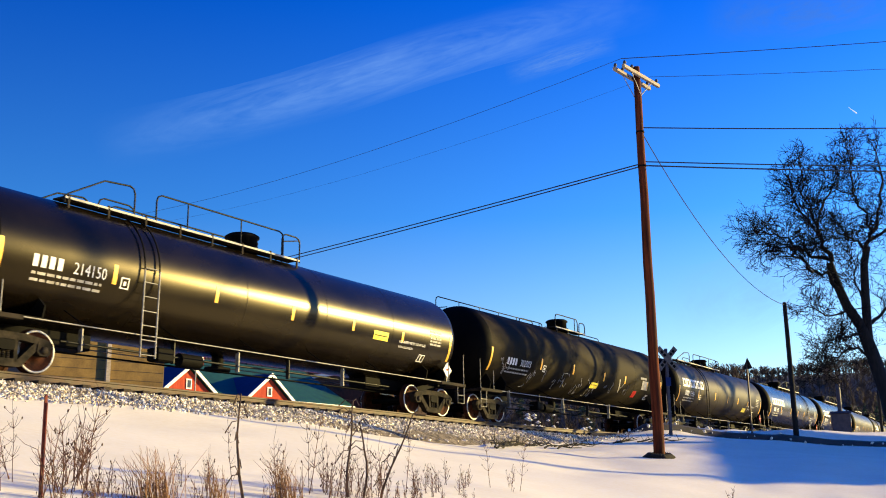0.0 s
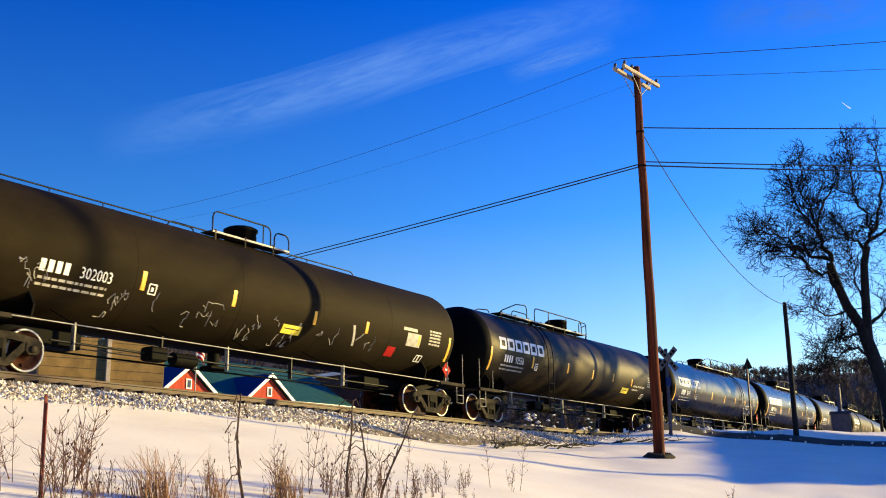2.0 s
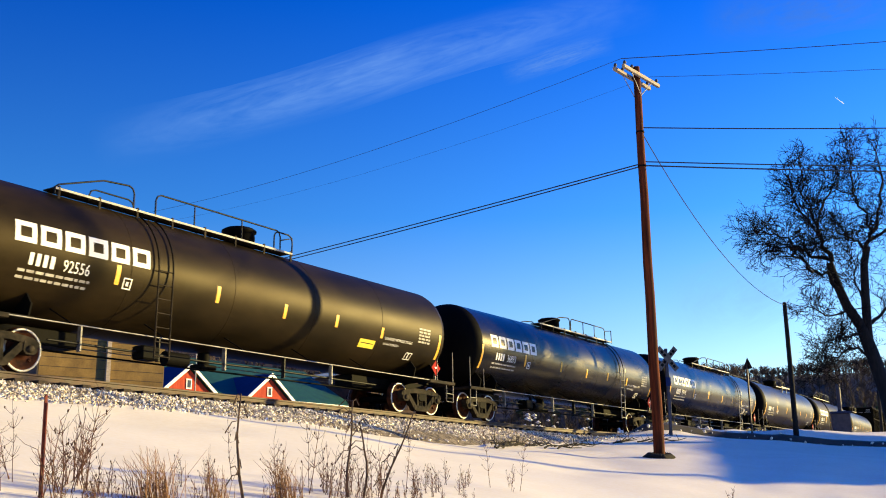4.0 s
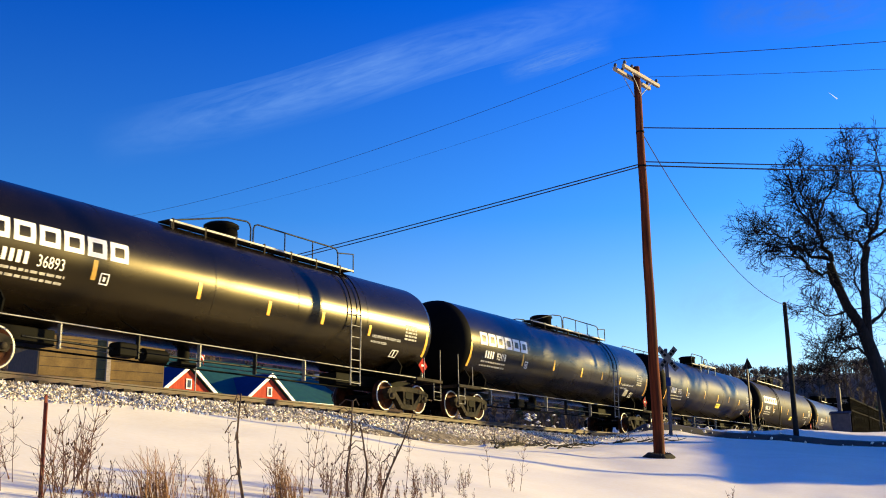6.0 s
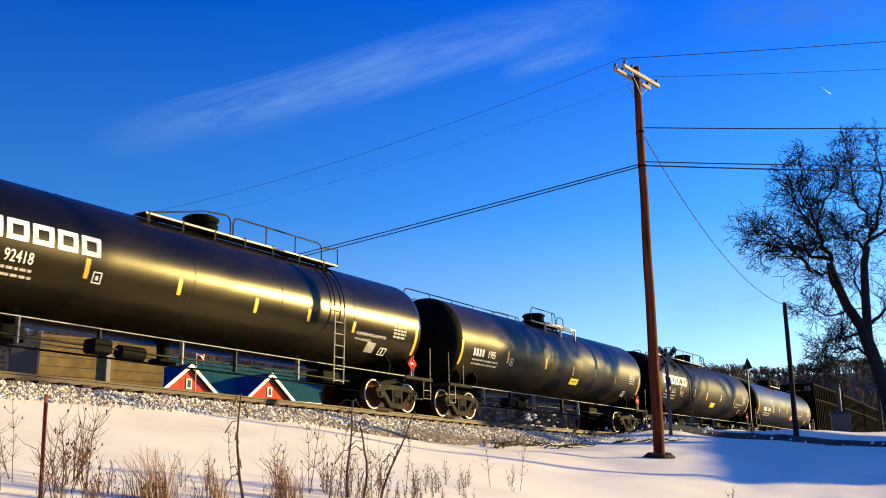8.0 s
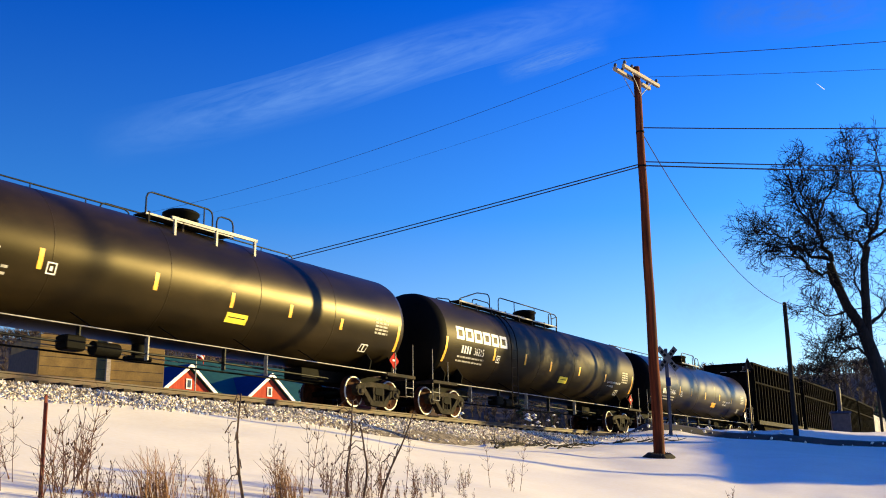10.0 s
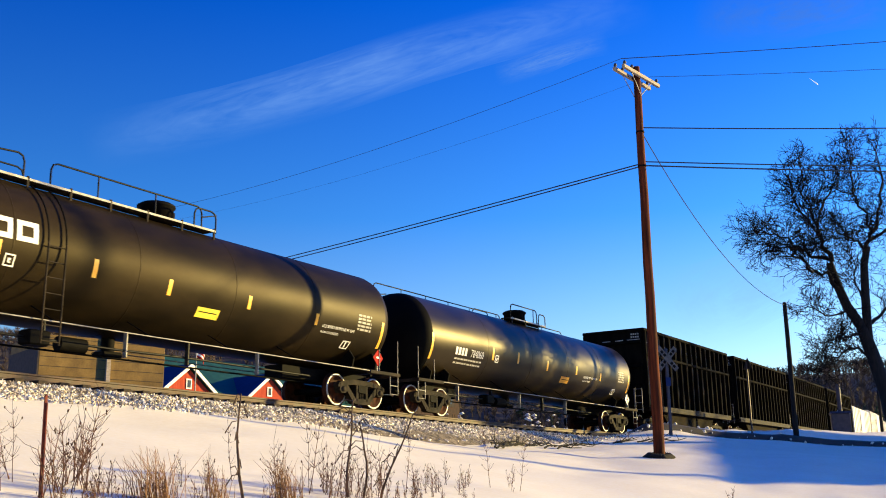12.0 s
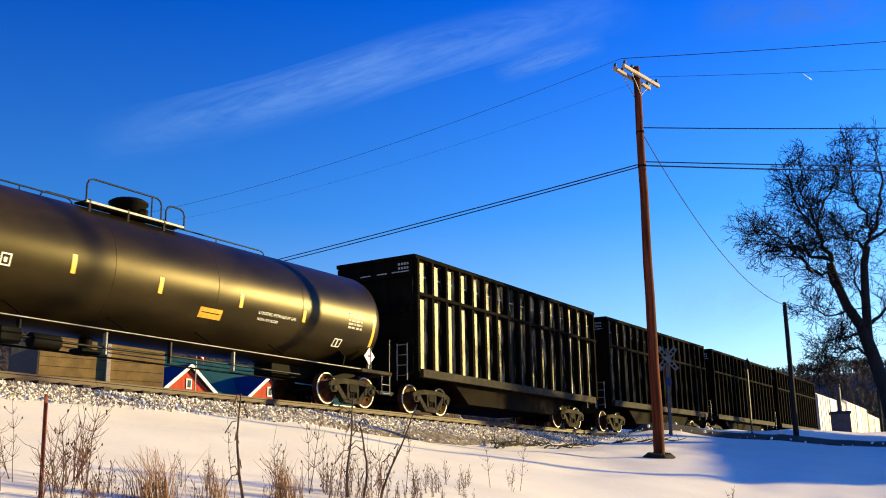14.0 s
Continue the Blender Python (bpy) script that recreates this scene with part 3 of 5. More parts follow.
            hoop((U(b - 0.75), tz - 0.1), (U(b), tz - 0.1), gz - 0.03, 0.022, g, ry)
        else:
            hoop((U(a), tz - 0.05), (U(hatch + 0.3), tz - 0.05), gz + 0.1, 0.022, g, ry)
            hoop((U(hatch + 0.45), tz - 0.1), (U(b), tz - 0.1), gz, 0.022, g, ry)
            g.tube([(U(hatch), ry, tz - 0.05), (U(hatch), ry, gz + 0.1)], 0.019)
        part("safety_railing", g, RAILPAINT, car)
    if kind == "full":
        # long low handrail along the crest on the far side
        g = Geo()
        hoop((U(1.75), tz - 0.75), (U(hatch - 1.2), tz - 0.05), tz + 0.38, 0.02, g, 0.55)
        hoop((U(hatch + 1.5), tz - 0.05), (U(L - 3.2), tz - 0.05), tz + 0.38, 0.02, g, 0.55)
        for u in [3.4 + 1.55 * k for k in range(int((L - 6) / 1.55))]:
            if abs(u - hatch) > 1.6:
                g.tube([(U(u), 0.55, tz - 0.10), (U(u), 0.55, tz + 0.38)], 0.016)
        part("crest_handrail", g, RAILPAINT, car, "long thin handrail along the tank's crest")
        ew = Geo()
        for y in (0.35, 0.8):
            ew.tube([(U(1.15), y, 1.0), (U(1.25), y, tz - 0.5), (U(1.5), y, tz - 0.1), (U(2.2), y, tz + 0.02)], 0.02)
        for k in range(8):
            ew.tube([(U(1.25), 0.35, 1.3 + 0.33 * k), (U(1.25), 0.8, 1.3 + 0.33 * k)], 0.014)
        part("end_ladder", ew, RAILPAINT, car)
    if lad:
        for s in (-1,):
            lg = Geo()
            for dx in (-0.22, 0.22):
                pts = [(U(lad) + dx, s * (R + 0.07) * math.cos(t), zc + (R + 0.07) * math.sin(t)) for t in [1.0 - 0.125 * k for k in range(9)]]
                part("ladder_strap", Geo().tube(pts, 0.02, 5), BLACK, car)
                lg.tube([(U(lad) + dx, s * (R + 0.08), zc + 0.02), (U(lad) + dx, s * (R + 0.05), 0.52)], 0.021)
            for k in range(7):
                z = 0.58 + 0.33 * k
                lg.tube([(U(lad) - 0.22, s * (R + 0.055), z), (U(lad) + 0.22, s * (R + 0.055), z)], 0.014)
            part("ladder", lg, GREY if kind == "wide" or seed == 1 else SILL, car, "steel side ladder")
    # reflective stripes, markings, placards
    for u, z, hh in [(2.15, 1.75, 0.86), *((u, 2.06 + 0.05 * (k % 2), 0.44 - 0.03 * k) for k, u in enumerate(stripes)), (L - 0.65, 1.75, 0.82)]:
        g = Geo()
        on_tank(g, plate(0.12, hh), U(u), z, R, zc)
        part("reflective_stripe", g, YELLOW, tank, "yellow reflective stripe")
    g = Geo()
    vs, fs = letters(digits, 0.365, 0.80 if len(digits) > 5 else 0.76)
    on_tank(g, (vs, fs), U((3.98 if not logo else 4.02) + mark), 2.11 - 0.12 * mark, R, zc)
    part("car_number", g, WHITE, tank, "white painted car number")
    g = Geo()
    for k in range(4):
        on_tank(g, plate(0.13 if not logo else 0.10, 0.26, 2), U((2.98 if not logo else 3.2) + mark) + (0.20 if not logo else 0.17) * k, 2.11 - 0.12 * mark, R, zc)
    part("owner_mark", g, WHITE, tank, "white painted bars of the owner's mark")
    g = Geo()
    bars(g, U(3.0 + mark), 1.96 - 0.12 * mark, R, zc, 1.75, 2, h=0.06, gap=0.07, seed=seed)
    part("small_writing", g, GREYPAINT, tank, "pale bars of small writing")
    if logo:
        for k in range(6):
            g = Geo()
            x = U(2.8) + 0.605 * k
            on_tank(g, plate(0.12, 0.44), x, 2.54, R, zc, 0.007)
            on_tank(g, plate(0.12, 0.44), x + 0.39, 2.54, R, zc, 0.007)
            on_tank(g, plate(0.28, 0.11, 2), x + 0.115, 2.87, R, zc, 0.007)
            on_tank(g, plate(0.28, 0.11, 2), x + 0.115, 2.54, R, zc, 0.007)
            part("logo_block", g, WHITE, tank, "plain white block of the owner's logo")
    g = Geo()
    on_tank(g, ring_shape(0.24, 0.26, 0.03), U(stripes[0] + 0.24), 2.0, R, zc)
    on_tank(g, plate(0.07, 0.1, 1), U(stripes[0] + 0.32), 2.07, R, zc)
    part("stencil_box", g, WHITE, tank, "white stencilled inspection box")
    g = Geo()
    on_tank(g, ring_shape(0.34, 0.26, 0.03), U(L - 2.25), 1.60, R, zc, slant=0.1)
    on_tank(g, plate(0.05, 0.2, 1), U(L - 2.1), 1.63, R, zc)
    part("stencil_box", g, WHITE, tank, "white stencilled inspection box")
    if kind != "full" or seed == 12:
        g = Geo()
        vs, fs = letters("LIQUEFIED PETROLEUM GAS", 0.115)
        on_tank(g, (vs, fs), U(cargo), 2.05, R, zc)
        part("cargo_lettering", g, WHITE, tank, "white lettering naming the cargo")
        g = Geo()
        vs, fs = letters("NON-ODORIZED", 0.10)
        on_tank(g, (vs, fs), U(cargo), 1.90, R, zc)
        part("cargo_lettering", g, WHITE, tank, "white lettering naming the cargo")
    g = Geo()
    for k in range(5):
        bars(g, U(L - 1.8), 2.55 - 0.1 * k, R, zc, 0.62, 1, 0.06, seed=seed + k)
    part("data_panel", g, GREYPAINT, tank, "faded grey panel of small writing")
    pz0 = 2.0 if seed == 1 else 1.72
    if panel:
        g = Geo()
        on_tank(g, plate(0.75, 0.27, 3), U(panel), pz0, R, zc)
        part("emergency_panel", g, ORANGE if seed == 12 else LEMON, tank, "orange emergency notice" if seed == 12 else "yellow emergency notice")
        g = Geo()
        on_tank(g, plate(0.6, 0.025, 1), U(panel) + 0.07, pz0 + 0.12, R, zc, 0.009)
        part("notice_bar", g, DUSTY, tank, "dark bar of small writing")
    # hazard placard on its bracket
    pl = Geo().slab([(0, -0.25), (0.25, 0), (0, 0.25), (-0.25, 0)], -0.008, 0.008, Matrix.Translation((U(L - 0.7), -1.40, 1.45)))
    placard = part("placard", pl, RED if seed not in (1, 12) else WHITE, car, "red diamond hazard placard" if seed not in (1, 12) else "white diamond hazard placard")
    part("placard_symbol", Geo().slab([(-0.08, -0.02), (0.08, -0.02), (0.08, 0.035), (-0.08, 0.035)], -0.012, -0.009, Matrix.Translation((U(L - 0.7), -1.40, 1.45))), WHITE if seed not in (1, 12) else RED, placard)
    part("placard_bracket", Geo().box(U(L - 0.7) - 0.03, U(L - 0.7) + 0.03, -1.39, -1.37, 1.04, 1.4), GREY, car)
    CARS.append((car, place, h - 1.92))
    return car, tank, U


def gondola(left, right):
    L = right - left
    h = L / 2
    place = (left + right) / 2
    car = thing("gondola_car", "black high-sided ribbed gondola car with worn paint", "gondola car", group="gondola cars of the freight train")
    a, b = -h + 0.72, h - 0.72
    top, bot = 4.96, 1.22
    for s in (-1, 1):
        part("side_sheet", Geo().box(a, b, s * 1.40 - 0.012, s * 1.40 + 0.012, bot, top - 0.08), GONDOLA, car, "worn black steel side sheet, scuffs and sunlit patches painted pale")
        g = Geo().box(a - 0.03, b + 0.03, s * 1.50 - 0.09, s * 1.50 + 0.07, top - 0.13, top, bev=0.015)
        part("top_chord", g, GONDARK, car)
        part("middle_rail", Geo().box(a, b, s * 1.53 - 0.10, s * 1.53 + 0.06, 3.64, 3.75, bev=0.012), GONDARK, car)
        part("side_sill", Geo().box(a + 0.3, b - 0.3, s * 1.53 - 0.09, s * 1.53 + 0.06, bot - 0.16, bot + 0.10, bev=0.012), SILL, car, "dusty grey bottom sill")
        rib = Geo().slab([(-0.075, bot), (0.075, bot), (0.06, top - 0.13), (-0.06, top - 0.13)], -0.11, 0.10).mesh("rib", GONDARK)
        mark = Geo().box(-0.26, 0.26, -0.004, 0.004, -0.022, 0.022).mesh("paint_mark", GREYPAINT)
        n = 17
        for k in range(n):
            x = a + 0.12 + (b - a - 0.24) * k / (n - 1)
            part("rib", rib, GONDARK, car, at=pose(x, s * 1.49, 0, 0, 0, 0 if s < 0 else 180))
            if k and s < 0:
                part("paint_mark", mark, GREYPAINT, car, "short pale paint mark", at=pose(x - (b - a - 0.24) / (n - 1) / 2, s * 1.419, 4.32, 0, 1.5 * math.sin(5 * k), 0))
    for s, x in ((-1, a), (1, b)):
        part("end_sheet", Geo().box(x - 0.012, x + 0.012, -1.43, 1.43, bot, top - 0.02), GONDARK, car)
        for z in (2.2, 3.2, 4.35):
            part("end_beam", Geo().box(x + s * 0.012, x + s * 0.14, -1.42, 1.42, z - 0.09, z + 0.09, bev=0.015), GONDARK, car)
        part("end_chord", Geo().box(x - 0.08, x + 0.08, -1.56, 1.56, top - 0.12, top + 0.004, bev=0.015), GONDARK, car)
        g = Geo()
        for k in range(4):
            for z in (4.66, 4.52):
                g.box(x + s * 0.014, x + s * 0.02, -1.30 + 0.11 * k, -1.23 + 0.11 * k, z, z + 0.075)
        part("end_mark", g, GREYPAINT, car, "pale bars of small end writing")
        for y0, y1 in ((-1.40, -0.75), (-0.55, -0.15), (0.1, 0.5)):
            part("paint_mark", Geo().box(x + s * 0.142, x + s * 0.148, y0, y1, 4.40, 4.435), GREYPAINT, car, "short pale paint mark")
        lad = Geo()
        for y in (-1.36, -0.98):
            lad.tube([(x + s * 0.22, y, 0.95), (x + s * 0.22, y, 2.1)], 0.018)
        for k in range(4):
            lad.tube([(x + s * 0.22, -1.36, 1.1 + 0.32 * k), (x + s * 0.22, -0.98, 1.1 + 0.32 * k)], 0.014)
        part("end_ladder", lad, GREY, car, "grey end ladder")
        part("coupler", COUPLER_ME, BLACK, car, at=(Matrix.Identity(4) if s > 0 else Matrix.Rotation(math.pi, 4, "Z")) @ Matrix.Translation((h - 0.30, 0, 0)))
        add_truck(car, s * (h - 2.3), place)
    part("floor_tub", Geo().slab([(a + 0.1, bot), (b - 0.1, bot), (b - 2.6, bot - 0.12), (b - 3.6, 0.42), (a + 3.6, 0.42), (a + 2.6, bot - 0.12)], -1.30, 1.30), TUB, car, "brownish drop-centre floor tub")
    part("centre_sill", Geo().box(-h + 0.4, h - 0.4, -0.3, 0.3, 0.78, 1.2), BLACK, car)
    part("load", Geo().box(a + 0.05, b - 0.05, -1.40, 1.40, top - 0.9, top - 0.6), BLACK, car)
    CARS.append((car, place, h - 2.3))


def boxcar(left, right, height, material, label):
    L = right - left
    h = L / 2
    place = (left + right) / 2
    car = thing("boxcar", label, "boxcar", group="boxcars of the freight train")
    a, b = -h + 0.7, h - 0.7
    body = Geo().slab([(-1.48, 1.05), (1.48, 1.05), (1.48, height - 0.18), (1.2, height), (-1.2, height), (-1.48, height - 0.18)], a, b, Matrix(((0, 1, 0, 0), (1, 0, 0, 0), (0, 0, 1, 0), (0, 0, 0, 1))))
    part("body", body, material, car)
    for k in range(13):
        x = a + (b - a) * k / 12
        part("side_post", Geo().box(x - 0.05, x + 0.05, -1.54, -1.478, 1.05, height - 0.2), material, car)
    part("door", Geo().box(-1.5, 1.5, -1.58, -1.50, 1.12, height - 0.3, bev=0.02), material, car)
    part("side_sill", Geo().box(a, b, -1.56, 1.56, 0.85, 1.10), BLACK, car)
    for s in (-1, 1):
        part("coupler", COUPLER_ME, BLACK, car, at=(Matrix.Identity(4) if s > 0 else Matrix.Rotation(math.pi, 4, "Z")) @ Matrix.Translation((h - 0.30, 0, 0)))
        add_truck(car, s * (h - 2.5), place)
    CARS.append((car, place, h - 2.5))


def scribble(tank, U, u0, u1, z0, z1, R, zc, n, seed, name="spray_scrawl"):
    """Loose white spray lines, not writing."""
    r = random.Random(seed)
    for k in range(n):
        u, z = r.uniform(u0, u1), r.uniform(z0, z1)
        g = Geo()
        pts = []
        for j in range(r.randint(5, 9)):
            u += r.uniform(-0.06, 0.12)
            z = min(z1 + 0.1, max(z0 - 0.1, z + r.uniform(-0.16, 0.16)))
            a = math.asin((z - zc) / R)
            pts.append((U(u), -(R + 0.002) * math.cos(a), zc + (R + 0.002) * math.sin(a)))
        g.tube(pts, 0.011, 4)
        part(name, g, GREYPAINT, tank, "thin pale spray-paint scrawl")


JOINTS = [10.81, 30.38, 50.15, 69.35, 88.42, 107.65, 126.5, 145.5, 164.9]


def build_train():
    j = JOINTS
    tank_car(j[0], j[1], 1.48, 2.50, TANK, "offset", "214150", panel=14.75, hatch=10.55, ladder=6.05, hoops=0.4, seed=1, cargo=16.1, stripes=(5.02, 8.16, 11.02, 13.68, 16.18), label="glossy black tank car with a side ladder and top railings")
    car, tank, U = tank_car(j[1], j[2], 1.51, 2.64, TANKMATTE, "full", "302003", panel=11.1, hatch=10.75, seed=3, mark=0.45, stripes=(6.1, 9.03, 12.21, 14.59, 17.35), label="dull black tank car scrawled with pale spray paint")
    scribble(tank, U, 4.6, 15.5, 1.5, 2.0, 1.51, 2.64, 26, 5)
    scribble(tank, U, 2.7, 4.0, 1.75, 2.3, 1.51, 2.64, 5, 8)
    for flat, u, z, slant in ((plate(0.10, 0.62), 14.2, 1.72, -0.35), (plate(0.75, 0.10, 1), 16.5, 2.45, 0.0), (plate(0.75, 0.42, 3), 16.75, 2.0, 0.0)):
        g = Geo()
        on_tank(g, flat, U(u), z, 1.51, 2.64, slant=slant)
        part("faded_panel", g, GREYPAINT, tank, "faded grey patched panel")
    g = Geo()
    on_tank(g, plate(0.42, 0.34, 3), U(15.9), 1.62, 1.51, 2.64)
    part("red_notice", g, RED, tank, "faded red notice panel")
    tank_car(j[2], j[3], 1.52, 2.60, TANKDULL, "offset", "92556", True, panel=14.5, hatch=10.75, seed=5, label="black tank car with a white block logo")
    tank_car(j[3], j[4], 1.52, 2.60, TANK, "wide", "36893", True, panel=0, hatch=10.7, seed=6, label="glossy black tank car with white block logo and wide railing")
    car, tank, U = tank_car(j[4], j[5], 1.52, 2.62, TANK, "wide", "92418", True, panel=0, hatch=10.7, seed=7, stripes=(5.97, 8.63, 11.27, 13.37, 15.4), label="glossy black tank car with white block logo and wide railing")
    g = Geo()
    on_tank(g, plate(0.42, 0.34, 3), U(16.3), 1.62, 1.52, 2.62)
    part("pale_notice", g, GREYPAINT, tank, "pale notice panel")
    car, tank, U = tank_car(j[5], j[6], 1.53, 2.60, TANKDUST, "full", "1995", panel=11.0, hatch=10.6, seed=9, label="black tank car with a long crest handrail")
    g = Geo().box(U(9.3), U(12.3), -1.12, -1.06, 4.02, 4.10)
    for u in (9.4, 10.8, 12.2):
        g.box(U(u) - 0.03, U(u) + 0.03, -1.13, -1.07, 3.55, 4.05)
    part("side_platform", g, GREY, car, "grey steel platform edge beside the hatch")
    tank_car(j[6], j[7], 1.52, 2.62, TANKDULL, "offset", "36215", True, panel=11.0, hatch=10.75, seed=10, stripes=(5.4, 7.77, 9.93, 12.61, 15.3), label="black tank car with a white block logo and offset ladder")
    tank_car(j[7], j[8], 1.50, 2.52, TANKDUST, "full", "784060", panel=11.9, hatch=10.7, seed=12, cargo=13.9, mark=0.7, stripes=(6.15, 8.05, 10.49, 13.15, 15.6), label="glossy black tank car with a crest handrail and end ladder")
    s = 164.87
    for k in range(4):
        gondola(s, s + 15.3)
        s += 15.3
    boxcar(s, s + 16.2, 4.35, CARWHITE, "dirty white boxcar in low sunlight")
    boxcar(s + 16.2, s + 33.4, 4.6, CARWHITE, "dirty white ribbed boxcar in low sunlight")
    boxcar(s + 33.4, s + 51, 4.2, CARWHITE, "off-white boxcar at the end of the row")


build_train()


# ---- poles and wires ----
def wire(name, pts, r, label, sag=0.0, n=14):
    g = Geo()
    for p, q in zip(pts, pts[1:]):
        p, q = Vector(p), Vector(q)
        g.tube([p.lerp(q, k / n) - Vector((0, 0, 4 * sag * (k / n) * (1 - k / n))) for k in range(n + 1)], r, 4, cap=False)
    return alone(name, g, WIRE, label, "overhead wire", "overhead wires", "structure")


def build_poles():
    # tall timber pole with a double crossarm
    bx, by, bz = 30.1, 11.65, 2.45
    tz = 15.06
    pole = thing("utility_pole", "tall reddish timber utility pole with a double crossarm", "utility pole", at=pose(bx, by, bz))
    H = tz - bz
    part("shaft", Geo().tube([(0.01 * math.sin(k), 0.01 * math.cos(2 * k), -0.4 + (H + 0.4) * k / 12) for k in range(13)], 0.172, 18, 0.112), POLEWOOD, pole)
    d = Vector((0.93, -0.12, 0)).normalized()
    n = Vector((d.y, -d.x, 0))
    ang = math.degrees(math.atan2(d.y, d.x))
    for s in (-1, 1):
        arm = part("crossarm", Geo().box(-1.15, 1.15, -0.05, 0.05, -0.06, 0.06, bev=0.01), GREYWOOD, pole, at=Matrix.Translation(Vector((0, 0, H - 0.35)) + n * 0.17 * s) @ pose(0, 0, 0, 0, 0, ang))
        for x in (-1.05, -0.6, 1.0):
            part("insulator", Geo().lathe([(0.06, 0.02), (0.10, 0.02), (0.11, 0.055), (0.16, 0.05), (0.20, 0.03), (0.21, 0)], 10, pose(x, 0, 0, 0, -90, 0)), BOXBLUE, arm, "dark glazed insulator")
        part("arm_brace", Geo().tube([Vector((0, 0, H - 1.0)) + n * 0.12 * s, Vector((0, 0, H - 0.42)) + n * 0.17 * s + d * 0.62], 0.014), GREY, pole)
        part("arm_brace", Geo().tube([Vector((0, 0, H - 1.0)) + n * 0.12 * s, Vector((0, 0, H - 0.42)) + n * 0.17 * s - d * 0.62], 0.014), GREY, pole)
    for z in (9.2, 10.35):
        part("pole_clamp", Geo().tube([(0, 0, z), (0, 0, z + 0.05)], 0.138, 14), BLACK, pole)
    top = Vector((bx, by, tz - 0.15))
    return top


POLE_TOP = build_poles()


def simple_pole(x, y, z, h, r, label, category="utility pole", material=POLEWOOD):
    p = thing("pole", label, category, at=pose(x, y, z))
    part("shaft", Geo().tube([(0, 0, -0.3), (0.02, 0, h * 0.5), (0, 0, h)], r, 12, r * 0.72), material, p)
    part("cap", Geo().lathe([(h, r * 0.74), (h + 0.03, r * 0.6), (h + 0.04, 0)], 10, Matrix.Rotation(radians(-90), 4, "Y")), GREY, p)
    return p


simple_pole(48.48, 12.24, 3.95, 6.1, 0.13, "shorter grey-brown service pole beside the crossing", material=BARK)


def build_wires():
    top = POLE_TOP
    d, dark = Vector((0.99, -0.13, 0)), "thin dark overhead wire strung from the timber pole"
    # pair of telephone cables that dip over the track to the far pole
    wire("telephone_cable", [(30.05, 11.7, 11.75), (37.8, 45.0, 12.4)], 0.021, "black twin telephone cable over the track", 0.10)
    wire("telephone_cable", [(30.05, 11.5, 11.68), (37.9, 45.0, 12.32)], 0.021, "black twin telephone cable over the track", 0.14)
    wire("power_line", [top - d * 0.95 + Vector((0, 0, 0.15)), (36.9, 45.0, 16.65)], 0.008, dark, 0.6)
    wire("power_line", [top + d * 0.9 + Vector((0, 0, 0.1)), (38.7, 45.0, 16.65)], 0.004, dark, 0.6)
    # towards the pole outside the view on the near side
    wire("power_line", [top - d * 0.95 + Vector((0, 0, 0.15)), (52.0, -12.0, 20.3)], 0.013, dark, 0.25)
    wire("power_line", [top + d * 0.9 + Vector((0, 0, 0.1)), (53.0, -12.0, 19.0)], 0.008, dark, 0.3)
    wire("telephone_cable", [(30.2, 11.6, 13.0), (52.0, -12.0, 15.6)], 0.02, "black telephone cable above the crossing", 0.35)
    wire("telephone_cable", [(30.2, 11.6, 11.85), (52.0, -12.0, 13.6)], 0.02, "black telephone cable above the crossing", 0.3)
    wire("telephone_cable", [(30.2, 11.6, 11.72), (52.0, -12.0, 13.25)], 0.024, "black telephone cable above the crossing", 0.3)
    wire("service_drop", [(30.25, 11.6, 12.75), (48.48, 12.24, 9.95)], 0.016, "slack service wire to the shorter pole", 1.05)
    wire("service_drop", [(48.48, 12.24, 9.95), (66.0, 6.0, 6.2)], 0.016, "slack service wire to the shorter pole", 0.3)
    # far pole beyond the track
    p = thing("far_utility_pole", "distant timber utility pole with a crossarm", "utility pole", at=pose(37.8, 45.0, 3.5, 0, 0, -10))
    part("shaft", Geo().tube([(0, 0, -0.3), (0, 0, 13.5)], 0.17, 10, 0.11), BARK, p)
    part("crossarm", Geo().box(-1.2, 1.2, -0.06, 0.06, 12.95, 13.1), BARK, p)
    # the next pole of the line, outside the view
    simple_pole(52.3, -12.0, 3.0, 17.6, 0.19, "timber utility pole beside the snowy field")


build_wires()


